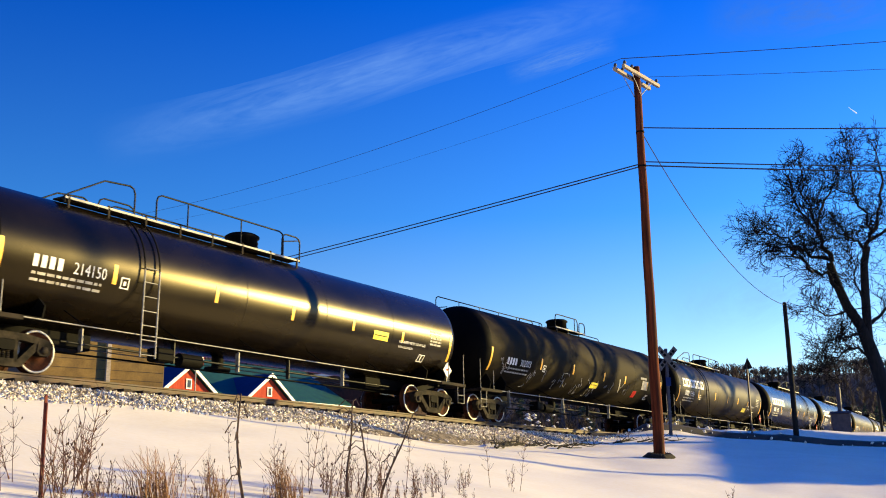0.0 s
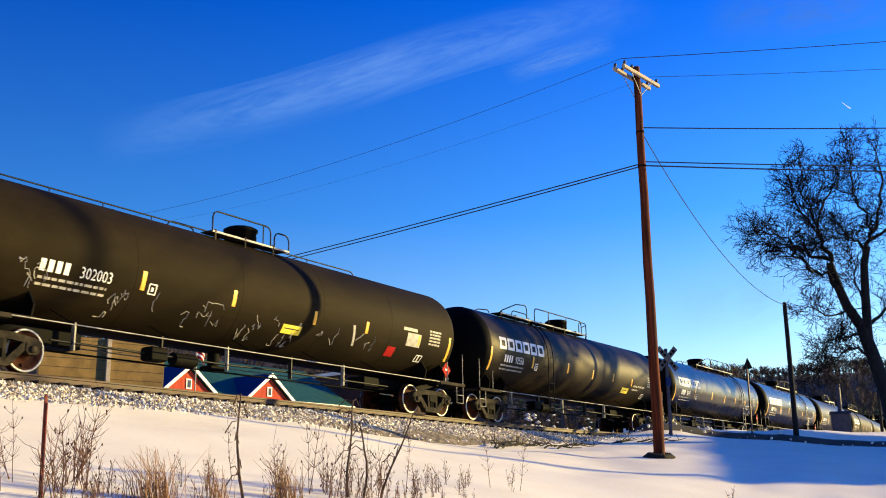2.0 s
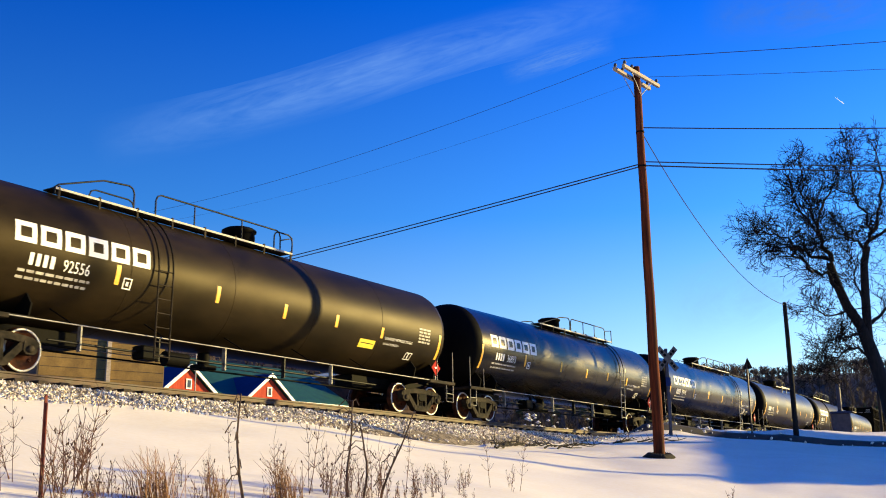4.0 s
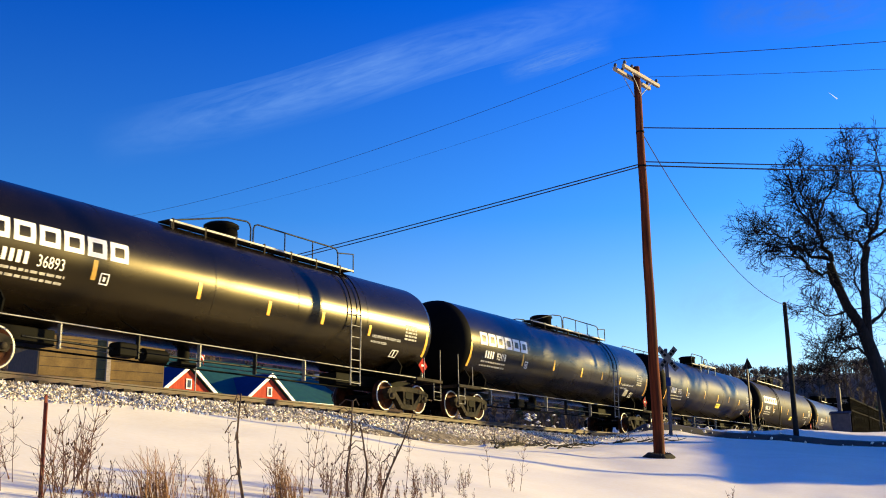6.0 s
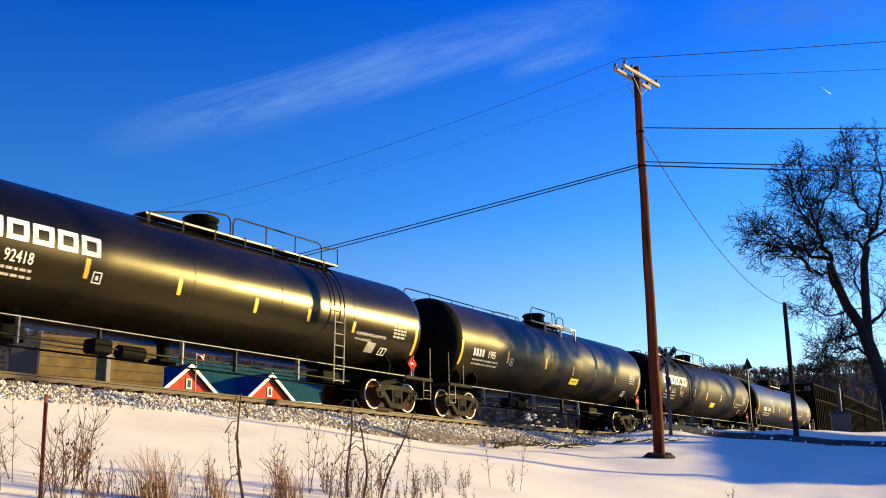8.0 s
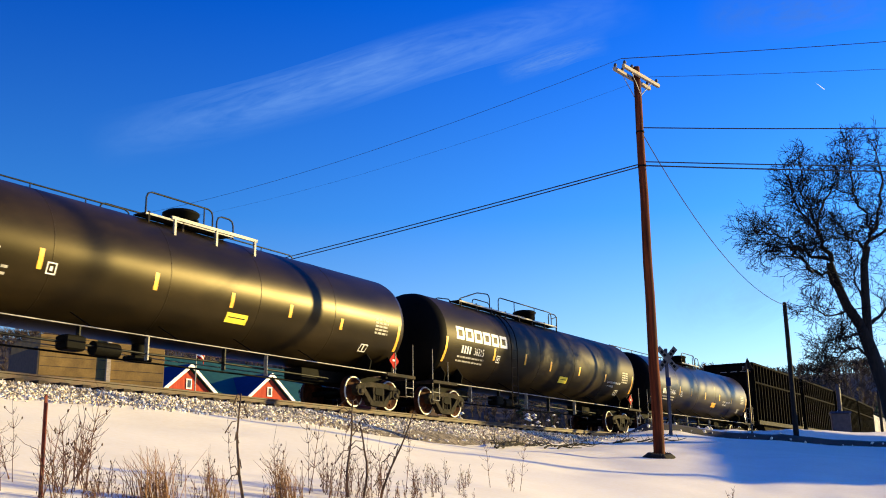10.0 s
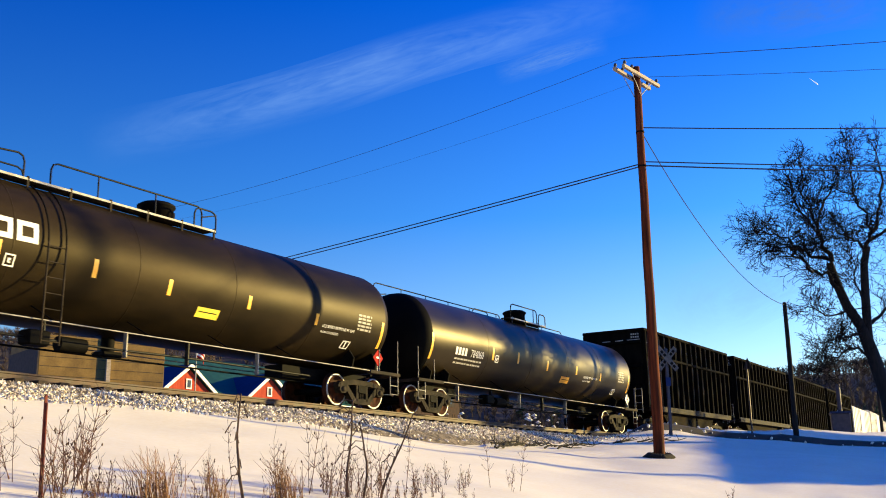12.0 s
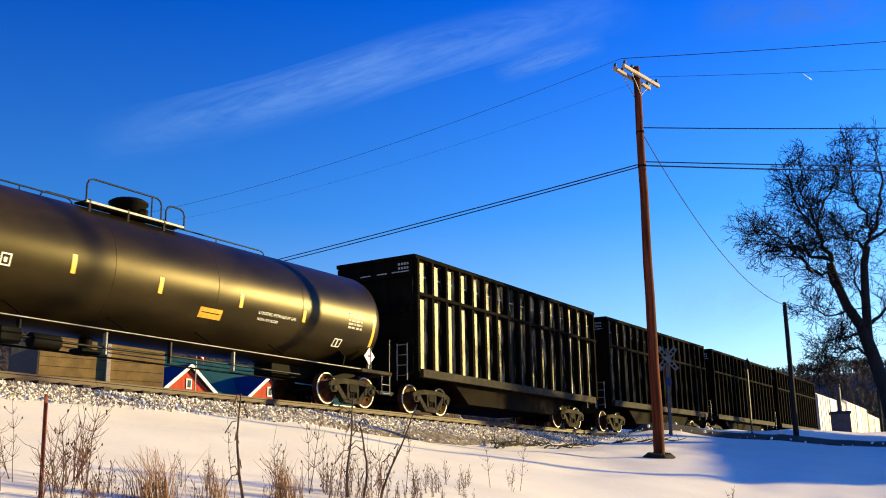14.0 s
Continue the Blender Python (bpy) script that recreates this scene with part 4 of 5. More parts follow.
# ---- level crossing furniture ----
def build_crossing():
    x, y = 41.2, 15.4
    z = ground_height(x, y)
    c = thing("crossbuck_sign", "weathered crossbuck railway sign on a dark post", "crossing sign", at=pose(x, y, z, 0, 0, -42))
    part("post", Geo().box(-0.06, 0.06, -0.05, 0.05, -0.2, 3.55, bev=0.012), BOXBLUE, c, "dark square post")
    for s, dy in ((-1, -0.085), (1, -0.115)):
        b = part("blade", Geo().box(-0.61, 0.61, -0.012, 0.012, -0.115, 0.115, bev=0.004), WEATHERED_SHADED, c, "weathered blade with shade painted in as dark grey", at=pose(0, dy, 3.12, 0, s * 48, 0))
        for k in (-0.42, -0.25, 0.2, 0.36):
            part("blade_bar", Geo().box(k, k + 0.12, -0.016, -0.0125, -0.055, 0.055), BLACK, b)
    part("track_plate", Geo().box(-0.11, 0.11, -0.075, -0.055, 2.0, 2.35, bev=0.004), SHADE_AND_PLATE_BLUE, c, "small blue notice plate")
    s = thing("sign_post", "thin brown steel post with a triangular sign seen edge-on", "road sign", at=pose(47.4, 13.9, ground_height(47.4, 13.9)))
    part("post", Geo().box(-0.045, 0.045, -0.03, 0.03, -0.2, 3.25), RAIL, s)
    part("sign_plate", Geo().slab([(-0.30, 0), (0.30, 0), (0, 0.52)], -0.01, 0.01, pose(0, -0.04, 2.95, 0, 0, 60)), SILL, s)
    b = thing("signal_case", "dark steel railway signal case with snow on top", "signal case", at=pose(62.3, 13.2, ground_height(62.3, 13.2), 0, 0, 15))
    part("body", Geo().box(-0.75, 0.75, -0.5, 0.5, -0.1, 1.35, bev=0.03), BOXBLUE, b)
    part("lid", Geo().slab([(-0.82, 1.35), (0.82, 1.35), (0.7, 1.47), (-0.7, 1.47)], -0.56, 0.56), BOXBLUE, b)
    part("snow_cap", Geo().lathe([(-0.3, 0.02), (-0.2, 0.14), (0.1, 0.17), (0.3, 0.1), (0.38, 0.01)], 12, Matrix.Translation((0, 0, 1.46))), SNOW, b, "lump of snow on the lid")
    part("mast", Geo().tube([(-0.35, 0, 1.3), (-0.35, 0, 3.0)], 0.12, 10), BOXBLUE, b)
    simple_pole(71.0, 12.6, ground_height(71.0, 12.6), 3.2, 0.11, "short dark post beside the track", "post", BARK)
    # dark edge of the road that climbs to the crossing, with ploughed snow on it
    g, lumps = Geo(), Geo()
    r = random.Random(4)
    pts = []
    for k in range(61):
        u = k / 60
        px, py = 40.0 + 25 * u, 18.47 - 20.56 * u + 0.4 * math.sin(u * 3.1)
        pts.append(Vector((px, py, ground_height(px, py))))
    prof = [(-0.34, -0.12), (-0.24, 0.16), (-0.05, 0.24), (0.2, 0.22), (0.5, 0.0)]
    n = len(prof)
    vs = []
    for k, p in enumerate(pts):
        dd = (pts[min(60, k + 1)] - pts[max(0, k - 1)]).normalized()
        sd = Vector((-dd.y, dd.x, 0))
        vs += [p + sd * (a + 0.08 * noise.noise((k * 0.7, a, 1))) + Vector((0, 0, b + 0.04 * noise.noise((k * 0.9, a, 7)))) for a, b in prof]
    g.add(vs, [(i * n + j, i * n + n + j, i * n + n + j + 1, i * n + j + 1) for i in range(60) for j in range(n - 1)], True)
    alone("road_edge", g, ASPHALT, "dark wet asphalt edge of the road to the crossing", "road edge", kind="structure")
    for k in range(260):
        p = pts[int(r.random() * 60)]
        q = p + Vector((r.uniform(-0.5, 0.5), r.uniform(-0.55, 0.75), 0))
        q.z = ground_height(q.x, q.y) + r.uniform(0, 0.2)
        sz = r.uniform(0.03, 0.11)
        e = Euler((r.uniform(0, 6), r.uniform(0, 6), 0)).to_matrix()
        lumps.add([q + sz * (e @ Vector(v)) for v in ((1, 0, 0), (-1, 0, 0), (0, 1.2, 0), (0, -1, 0), (0, 0, 0.8), (0, 0, -0.8))], [(0, 2, 4), (2, 1, 4), (1, 3, 4), (3, 0, 4), (2, 0, 5), (1, 2, 5), (3, 1, 5), (0, 3, 5)], True)
    alone("snow_lumps", lumps, SNOW, "clods of ploughed snow along the road edge", "snow", kind="stuff")
    m = Geo()
    for k in range(26):
        a = 2 * math.pi * k / 26
        q = Vector((30.1 + 0.33 * math.cos(a), 11.65 + 0.33 * math.sin(a), 0))
        q.z = ground_height(q.x, q.y) + 0.02
        m.add([q + 0.16 * Vector(v) for v in ((1, 0, 0), (-1, 0, 0), (0, 1.2, 0), (0, -1, 0), (0, 0, 0.8), (0, 0, -0.8))], [(0, 2, 4), (2, 1, 4), (1, 3, 4), (3, 0, 4), (2, 0, 5), (1, 2, 5), (3, 1, 5), (0, 3, 5)], True)
    alone("earth_mound", m, BARK, "dark clods of bare earth round the pole's foot", "earth", kind="stuff")


build_crossing()


# ---- bare tree at the edge of the view ----
def branch(g, p, d, length, r, depth, rr, twigs, gnarl=0.22):
    pts = [p.copy()]
    n = 4 if depth > 2 else 3
    for k in range(n):
        d = (d + Vector((rr.gauss(0, gnarl), rr.gauss(0, gnarl), rr.gauss(0, gnarl * 0.8) + 0.03))).normalized()
        p = p + d * (length / n)
        pts.append(p.copy())
    r1 = r * 0.62
    r1 = max(r1, 0.007)
    (g if depth > 2 else twigs).tube(pts, max(r, 0.0095), 8 if depth > 4 else (5 if depth > 2 else 3), r1, cap=False)
    if depth == 0:
        return
    for k in range(3 if depth > 1 else 2):
        at = pts[-1] if k < 2 else pts[rr.randint(1, n - 1)]
        ax = Vector((rr.gauss(0, 1), rr.gauss(0, 1), rr.gauss(0, 0.7)))
        nd = (d + ax.normalized() * rr.uniform(0.5, 1.0)).normalized()
        branch(g, at.copy(), nd, length * rr.uniform(0.64, 0.86), r1 * (0.92 if k == 0 else 0.7), depth - 1, rr, twigs, gnarl)


def bare_tree(x, y, lean, height, r, seed, label, depth=7):
    rr = random.Random(seed)
    t = thing("bare_tree", label, "tree", at=pose(x, y, ground_height(x, y) - 0.1))
    g, tw = Geo(), Geo()
    pts = [Vector((lean[0] * k / 4, lean[1] * k / 4, height * k / 4)) + Vector((rr.gauss(0, 0.06), rr.gauss(0, 0.06), 0)) * (k > 0) for k in range(5)]
    g.tube(pts, r, 10, r * 0.72)
    for k in range(7):
        a = k * 0.9
        g.tube([(r * 1.5 * math.cos(a), r * 1.5 * math.sin(a), -0.1), (r * 0.9 * math.cos(a), r * 0.9 * math.sin(a), 0.25), (r * 0.6 * math.cos(a), r * 0.6 * math.sin(a), 0.7)], r * 0.3, 5, r * 0.2)
    for i, dd in enumerate(((-0.45, 0.75, 0.75), (0.1, -0.12, 1.0), (0.1, 0.25, 1.0))):
        branch(g, pts[(3, 2, 4)[i]], Vector(dd).normalized(), height * (0.25, 0.29, 0.205)[i], r * (0.5, 0.62, 0.6)[i], depth, rr, tw)
    for k in range(5):
        branch(g, pts[2].lerp(pts[4], 0.1 + 0.2 * k), Vector((rr.uniform(-0.8, 0.5), rr.uniform(0.3, 1) * (1 if k != 2 else -1), 0.25)).normalized(), height * 0.20, r * 0.33, depth - 1, rr, tw)
    part("trunk", g, BARK, t, "dark rough trunk and main limbs")
    tagged(part("crown", tw, TWIG, t, "crown of fine bare twigs"), kind="stuff")
    return t


def spreading_tree(x, y, seed):
    """Old tree with a leaning trunk in two stems; limbs as (along the row, up) from the foot, with a start and an end radius."""
    rr = random.Random(seed)
    t = thing("bare_tree", "large bare winter tree with a forked trunk and spreading crown", "tree", at=pose(x, y, 3.05))
    g, tw = Geo(), Geo()
    side, deep = Vector((0.54, -0.84, 0)).normalized(), Vector((0.84, 0.54, 0)).normalized()
    limbs = (
        ((0.0, -0.6), (-0.55, 2.6), (-1.05, 4.4), (-1.40, 5.5), 0.40, 0.29, 0.0),
        ((-1.40, 5.5), (-2.0, 6.5), (-2.4, 7.7), (-2.55, 8.5), 0.26, 0.19, 0.3),
        ((-2.55, 8.5), (-2.85, 9.4), (-3.2, 10.6), (-3.5, 11.8), (-3.55, 13.2), 0.16, 0.03, 0.4),
        ((-2.3, 7.2), (-3.1, 7.9), (-3.9, 8.2), (-4.6, 9.1), (-5.5, 9.4), (-6.4, 8.9), 0.15, 0.025, -0.5),
        ((-2.6, 8.6), (-3.7, 8.8), (-4.5, 9.7), (-5.3, 10.1), (-6.1, 10.1), 0.13, 0.025, 0.9),
        ((-2.9, 9.5), (-3.9, 10.8), (-4.5, 11.6), (-4.6, 12.2), 0.10, 0.025, -0.6),
        ((-3.1, 10.4), (-2.5, 11.5), (-1.8, 12.3), (-1.6, 13.0), 0.09, 0.022, 0.5),
        ((-1.15, 4.8), (-1.1, 7.0), (-1.05, 8.3), (-0.85, 9.1), 0.23, 0.17, -0.3),
        ((-0.85, 9.1), (-0.2, 10.0), (0.2, 11.6), (0.1, 13.6), 0.15, 0.03, -0.4),
        ((-0.85, 9.1), (-1.6, 9.5), (-2.5, 9.7), (-3.7, 9.7), 0.11, 0.025, -1.0),
        ((-0.3, 9.9), (-0.9, 11.5), (-1.1, 13.0), (-0.9, 14.3), 0.10, 0.022, 0.4),
        ((-0.5, 9.5), (0.8, 10.2), (1.9, 10.9), (2.8, 11.0), 0.12, 0.025, 0.5),
        ((-1.25, 5.1), (-2.2, 5.1), (-3.1, 4.95), (-3.9, 4.3), 0.10, 0.02, -0.7),
        ((-0.9, 4.0), (-1.8, 4.6), (-2.7, 4.1), (-3.4, 3.6), 0.09, 0.02, 0.8),
        ((-1.9, 6.3), (-2.8, 6.0), (-3.9, 6.5), 0.09, 0.02, 0.2),
        ((-1.1, 6.6), (-1.7, 7.6), (-2.0, 8.8), 0.07, 0.02, -1.0),
        ((-1.0, 5.6), (0.2, 6.6), (1.2, 7.3), (2.2, 7.4), 0.12, 0.025, 0.4),
    )
    for *path, r0, r1, depth in limbs:
        pts, n = [], len(path)
        for i in range((n - 1) * 4 + 1):
            k, u = min(i // 4, n - 2), (i - 4 * min(i // 4, n - 2)) / 4
            a, b = path[k], path[k + 1]
            w = i / ((n - 1) * 4)
            p = side * 0.85 * (a[0] + (b[0] - a[0]) * u) + deep * (depth * w) + Vector((0, 0, 0.955 * (a[1] + (b[1] - a[1]) * u)))
            pts.append(p + Vector((rr.gauss(0, 1), rr.gauss(0, 1), rr.gauss(0, 1))) * (0.07 if 0 < i < (n - 1) * 4 and r0 < 0.2 else 0.0))
        thin = 0.85 if r0 > 0.2 else 0.66
        g.tube(pts, r0 * thin, 10 if r0 > 0.2 else 6, r1 * thin)
        if r0 > 0.2:
            continue
        for i in range(2, len(pts)):
            for q in range(4):
                d = (pts[i] - pts[i - 1]).normalized() * 0.7 + Vector((rr.gauss(0, 0.7), rr.gauss(0, 0.7), rr.gauss(0.1, 0.6)))
                branch(g, pts[i].copy(), d.normalized(), rr.uniform(0.34, 0.62), max(0.011, 0.010 + 0.2 * r1), 3, rr, tw, 0.2)
        branch(g, pts[-1].copy(), (pts[-1] - pts[-3]).normalized(), 0.42, r1, 4, rr, tw, 0.3)
    part("trunk", g, BARK, t, "dark rough trunk and main limbs")
    tagged(part("crown", tw, TWIG, t, "crown of fine bare twigs"), kind="stuff")


spreading_tree(47.15, 7.61, 11)


# ---- dry weeds in the foreground ----
def weed_geo(h, seed, spread=0.35, heads=True, stems=1):
    rr = random.Random(seed)
    g, hd = Geo(), Geo()
    for s in range(stems):
        p = Vector((rr.gauss(0, 0.05), rr.gauss(0, 0.05), -0.05))
        d = Vector((rr.gauss(0, 0.2), rr.gauss(0, 0.2), 1)).normalized()
        pts = [p.copy()]
        hh = h * rr.uniform(0.6, 1.05)
        for k in range(6):
            d = (d + Vector((rr.gauss(0, 0.08), rr.gauss(0, 0.08), 0))).normalized()
            p = p + d * hh / 6
            pts.append(p.copy())
        g.tube(pts, 0.0065, 4, 0.0025)
        for k in range(int(hh * 17)):
            q = pts[rr.randint(2, 6)]
            e = (Vector((rr.gauss(0, 1), rr.gauss(0, 1), rr.uniform(0.5, 1.8)))).normalized()
            l = rr.uniform(0.08, spread)
            mid = q + e * l * 0.5
            end = mid + (e + Vector((0, 0, 0.45))).normalized() * l * 0.5
            g.tube([q, mid, end], 0.0034, 3, 0.0018, cap=False)
            if heads and rr.random() < 0.16:
                hd.lathe([(-0.016, 0.002), (-0.006, 0.010), (0.01, 0.009), (0.02, 0.001)], 5, Matrix.Translation(end) @ pose(0, 0, 0, 0, -90, 0))
    return g, hd


def build_weeds():
    def spot(e_x, y):
        return Vector((e_x, y, ground_height(e_x, y)))
    kinds = []
    for k, (h, sp, st) in enumerate(((0.75, 0.26, 3), (0.95, 0.3, 2), (0.55, 0.22, 3), (1.2, 0.22, 1), (0.42, 0.15, 2))):
        g, hd = weed_geo(h, 40 + k, sp, True, st)
        kinds.append((g.mesh("stem", WEED), hd.mesh("seed_head", BRUSH)))

    def weed(k, bearing, y, scale=1.0, turn=0.0):
        x = y * math.tan(radians(bearing))
        p = spot(x, y)
        w = thing("dry_weed", "dry brown weed standing in the snow", "weed", "dry weeds in the snow", at=pose(p.x, p.y, p.z, 0, 0, turn))
        w.scale = (scale, scale, scale)
        tagged(part("stem", kinds[k][0], WEED, w), kind="stuff")
        tagged(part("seed_head", kinds[k][1], BRUSH, w), kind="stuff")
    r = random.Random(21)
    # (how many, kinds, bearing, spread, nearest and farthest, smallest and largest)
    stands = ((3, (1, 3), 35.2, 0.5, 8.2, 9.2, 0.6, 0.9), (12, (0, 2, 1), 37.9, 0.65, 8.0, 9.2, 0.6, 0.95), (6, (2, 4), 39.2, 0.6, 7.8, 8.6, 0.5, 0.8),
              (3, (2, 4), 42.9, 0.5, 8.0, 9.0, 0.5, 0.75), (4, (0, 4), 44.9, 0.25, 8.0, 8.6, 0.5, 0.75), (4, (2, 0), 48.5, 0.35, 7.9, 8.5, 0.6, 0.85),
              (5, (4, 2), 50.5, 0.7, 7.9, 8.6, 0.5, 0.8), (9, (0, 2, 1), 52.0, 0.5, 7.8, 8.8, 0.6, 0.9), (7, (0, 2, 4), 53.9, 0.5, 7.8, 8.8, 0.55, 0.85),
              (9, (2, 4), 56.0, 0.8, 7.8, 9.0, 0.55, 0.85), (7, (4, 2), 58.4, 0.8, 7.9, 9.2, 0.5, 0.8), (4, (4, 4), 60.8, 0.6, 8.2, 9.4, 0.5, 0.7))
    for n, sorts, b, wide, y0, y1, s0, s1 in stands:
        for k in range(n):
            weed(r.choice(sorts), b + r.gauss(0, wide), r.uniform(y0, y1), r.uniform(s0, s1), r.uniform(0, 360))
    for k in range(34):
        weed(4, r.choice((37.4, 38.4, 39.8, 42.4, 44.8, 48.6, 51.6, 52.6, 53.9, 55.6)) + r.gauss(0, 0.6), r.uniform(7.4, 8.0), r.uniform(0.4, 0.7), r.uniform(0, 360))
    for k in range(60):
        weed(r.choice((4, 4, 2)), r.choice((37.0, 38.2, 39.4, 41.8, 43.2, 45.0, 48.8, 51.8, 53.0, 54.4, 56.0, 58.0)) + r.gauss(0, 0.55), r.uniform(7.6, 8.0), r.uniform(0.35, 0.6), r.uniform(0, 360))
    for b, y, sc in ((38.4, 8.9, 0.95), (49.8, 8.4, 0.95), (50.3, 8.3, 0.9), (51.3, 8.2, 0.9), (55.2, 8.4, 0.8), (46.2, 9.0, 0.7), (60.0, 8.6, 0.85), (61.2, 8.4, 0.75)):
        weed(3, b, y, sc, r.uniform(0, 360))
    # darker stout stalks with curled dead leaves
    for b, h, sd in ((46.7, 1.22, 3), (52.2, 1.25, 4), (53.9, 1.2, 5), (53.0, 1.0, 6)):
        rr = random.Random(sd)
        y = 8.1
        p = spot(y * math.tan(radians(b)), y)
        w = thing("dead_stalk", "stout dark dead stalk with curled leaves in snow", "weed", "dead stalks in the snow", at=pose(p.x, p.y, p.z))
        q, d, pts = Vector((0, 0, -0.05)), Vector((rr.gauss(0, 0.1), rr.gauss(0, 0.1), 1)), [Vector((0, 0, -0.05))]
        for k in range(8):
            d = (d + Vector((rr.gauss(0, 0.09), rr.gauss(0, 0.09), 0.05))).normalized()
            q = q + d * h / 8
            pts.append(q.copy())
        part("stalk", Geo().tube(pts, 0.019, 6, 0.008), BRUSH, w)
        for k in range(14):
            a = pts[rr.randint(2, 8)]
            e = Vector((rr.gauss(0, 1), rr.gauss(0, 1), rr.gauss(0.3, 0.6))).normalized()
            l = rr.uniform(0.06, 0.22)
            part("curled_leaf", Geo().tube([a, a + e * l * 0.5 + Vector((0, 0, 0.03)), a + e * l - Vector((0, 0, 0.05))], 0.004, 4, 0.008), BRUSH, w)
    # straw grass tufts
    rr = random.Random(9)
    for b, y, n, hh in ((42.4, 8.0, 70, 0.55), (41.6, 8.1, 40, 0.45), (45.4, 8.0, 45, 0.4), (49.0, 8.0, 60, 0.5)):
        g = Geo()
        for k in range(n):
            a = rr.uniform(0, 6.28)
            o = Vector((rr.gauss(0, 0.10), rr.gauss(0, 0.07), -0.05))
            l = hh * rr.uniform(0.5, 1.1)
            lean = Vector((math.cos(a), math.sin(a), 0)) * rr.uniform(0.05, 0.5) + Vector((-0.22, 0.2, 0)) * rr.random()
            g.tube([o, o + Vector((0, 0, l * 0.55)) + lean * l * 0.35, o + Vector((0, 0, l * 0.95)) + lean * l], 0.0045, 3, 0.0015, cap=False)
        p = spot(y * math.tan(radians(b)), y)
        alone("straw_tuft", g, STRAW, "tuft of pale dry straw grass in snow", "grass", "straw tufts", "stuff").matrix_basis = pose(p.x, p.y, p.z)
    # rusty steel fence stake
    p = spot(8.2 * math.tan(radians(36.6)), 8.2)
    s = thing("fence_stake", "thin rusty red steel stake standing in snow", "stake", at=pose(p.x, p.y, p.z, 0, -1, 0))
    part("stake", Geo().slab([(-0.013, -0.2), (0.013, -0.2), (0.013, 0.90), (0, 0.92), (-0.013, 0.90)], -0.009, 0.009), STAKERED, s)
    part("rib", Geo().box(-0.005, 0.005, -0.028, -0.012, -0.2, 0.84), STAKERED, s)
    # broken branches along the toe of the bank
    rr = random.Random(31)
    for k in range(16):
        x = rr.uniform(27.0, 38.5)
        y = 16.2 + rr.uniform(-0.8, 0.5) - 0.03 * (x - 27)
        p = spot(x, y)
        g = Geo()
        d = Vector((rr.uniform(0.6, 1), rr.uniform(-0.5, 0.2), 0)).normalized()
        q, pts = Vector((0, 0, 0.02)), []
        for j in range(6):
            pts.append(q.copy())
            d = (d + Vector((rr.gauss(0, 0.2), rr.gauss(0, 0.2), 0))).normalized()
            q = q + d * rr.uniform(0.2, 0.42)
            w = p + q
            q.z = ground_height(w.x, w.y) - p.z + rr.uniform(0.01, 0.14)
        g.tube(pts, 0.035, 5, 0.012)
        for j in range(3):
            a = pts[rr.randint(1, 4)]
            g.tube([a, a + Vector((rr.gauss(0, 0.25), rr.gauss(0, 0.2), rr.uniform(0.1, 0.35)))], 0.014, 4, 0.006)
        alone("fallen_branch", g, BARK, "broken bare branch lying on snow", "branch", "fallen branches").matrix_basis = pose(p.x, p.y, p.z)
    rr = random.Random(33)
    for k in range(3):
        y = 6.6 + 0.1 * k
        p = spot(21.0 + 0.16 * k, y)
        g, hd = weed_geo(0.4, 60 + k, 0.1, True, 1)
        w = thing("dry_weed", "small dry weed in blue snow shade", "weed", "dry weeds in the snow", at=pose(p.x, p.y, p.z))
        tagged(part("stem", g, WEED, w), kind="stuff")


build_weeds()


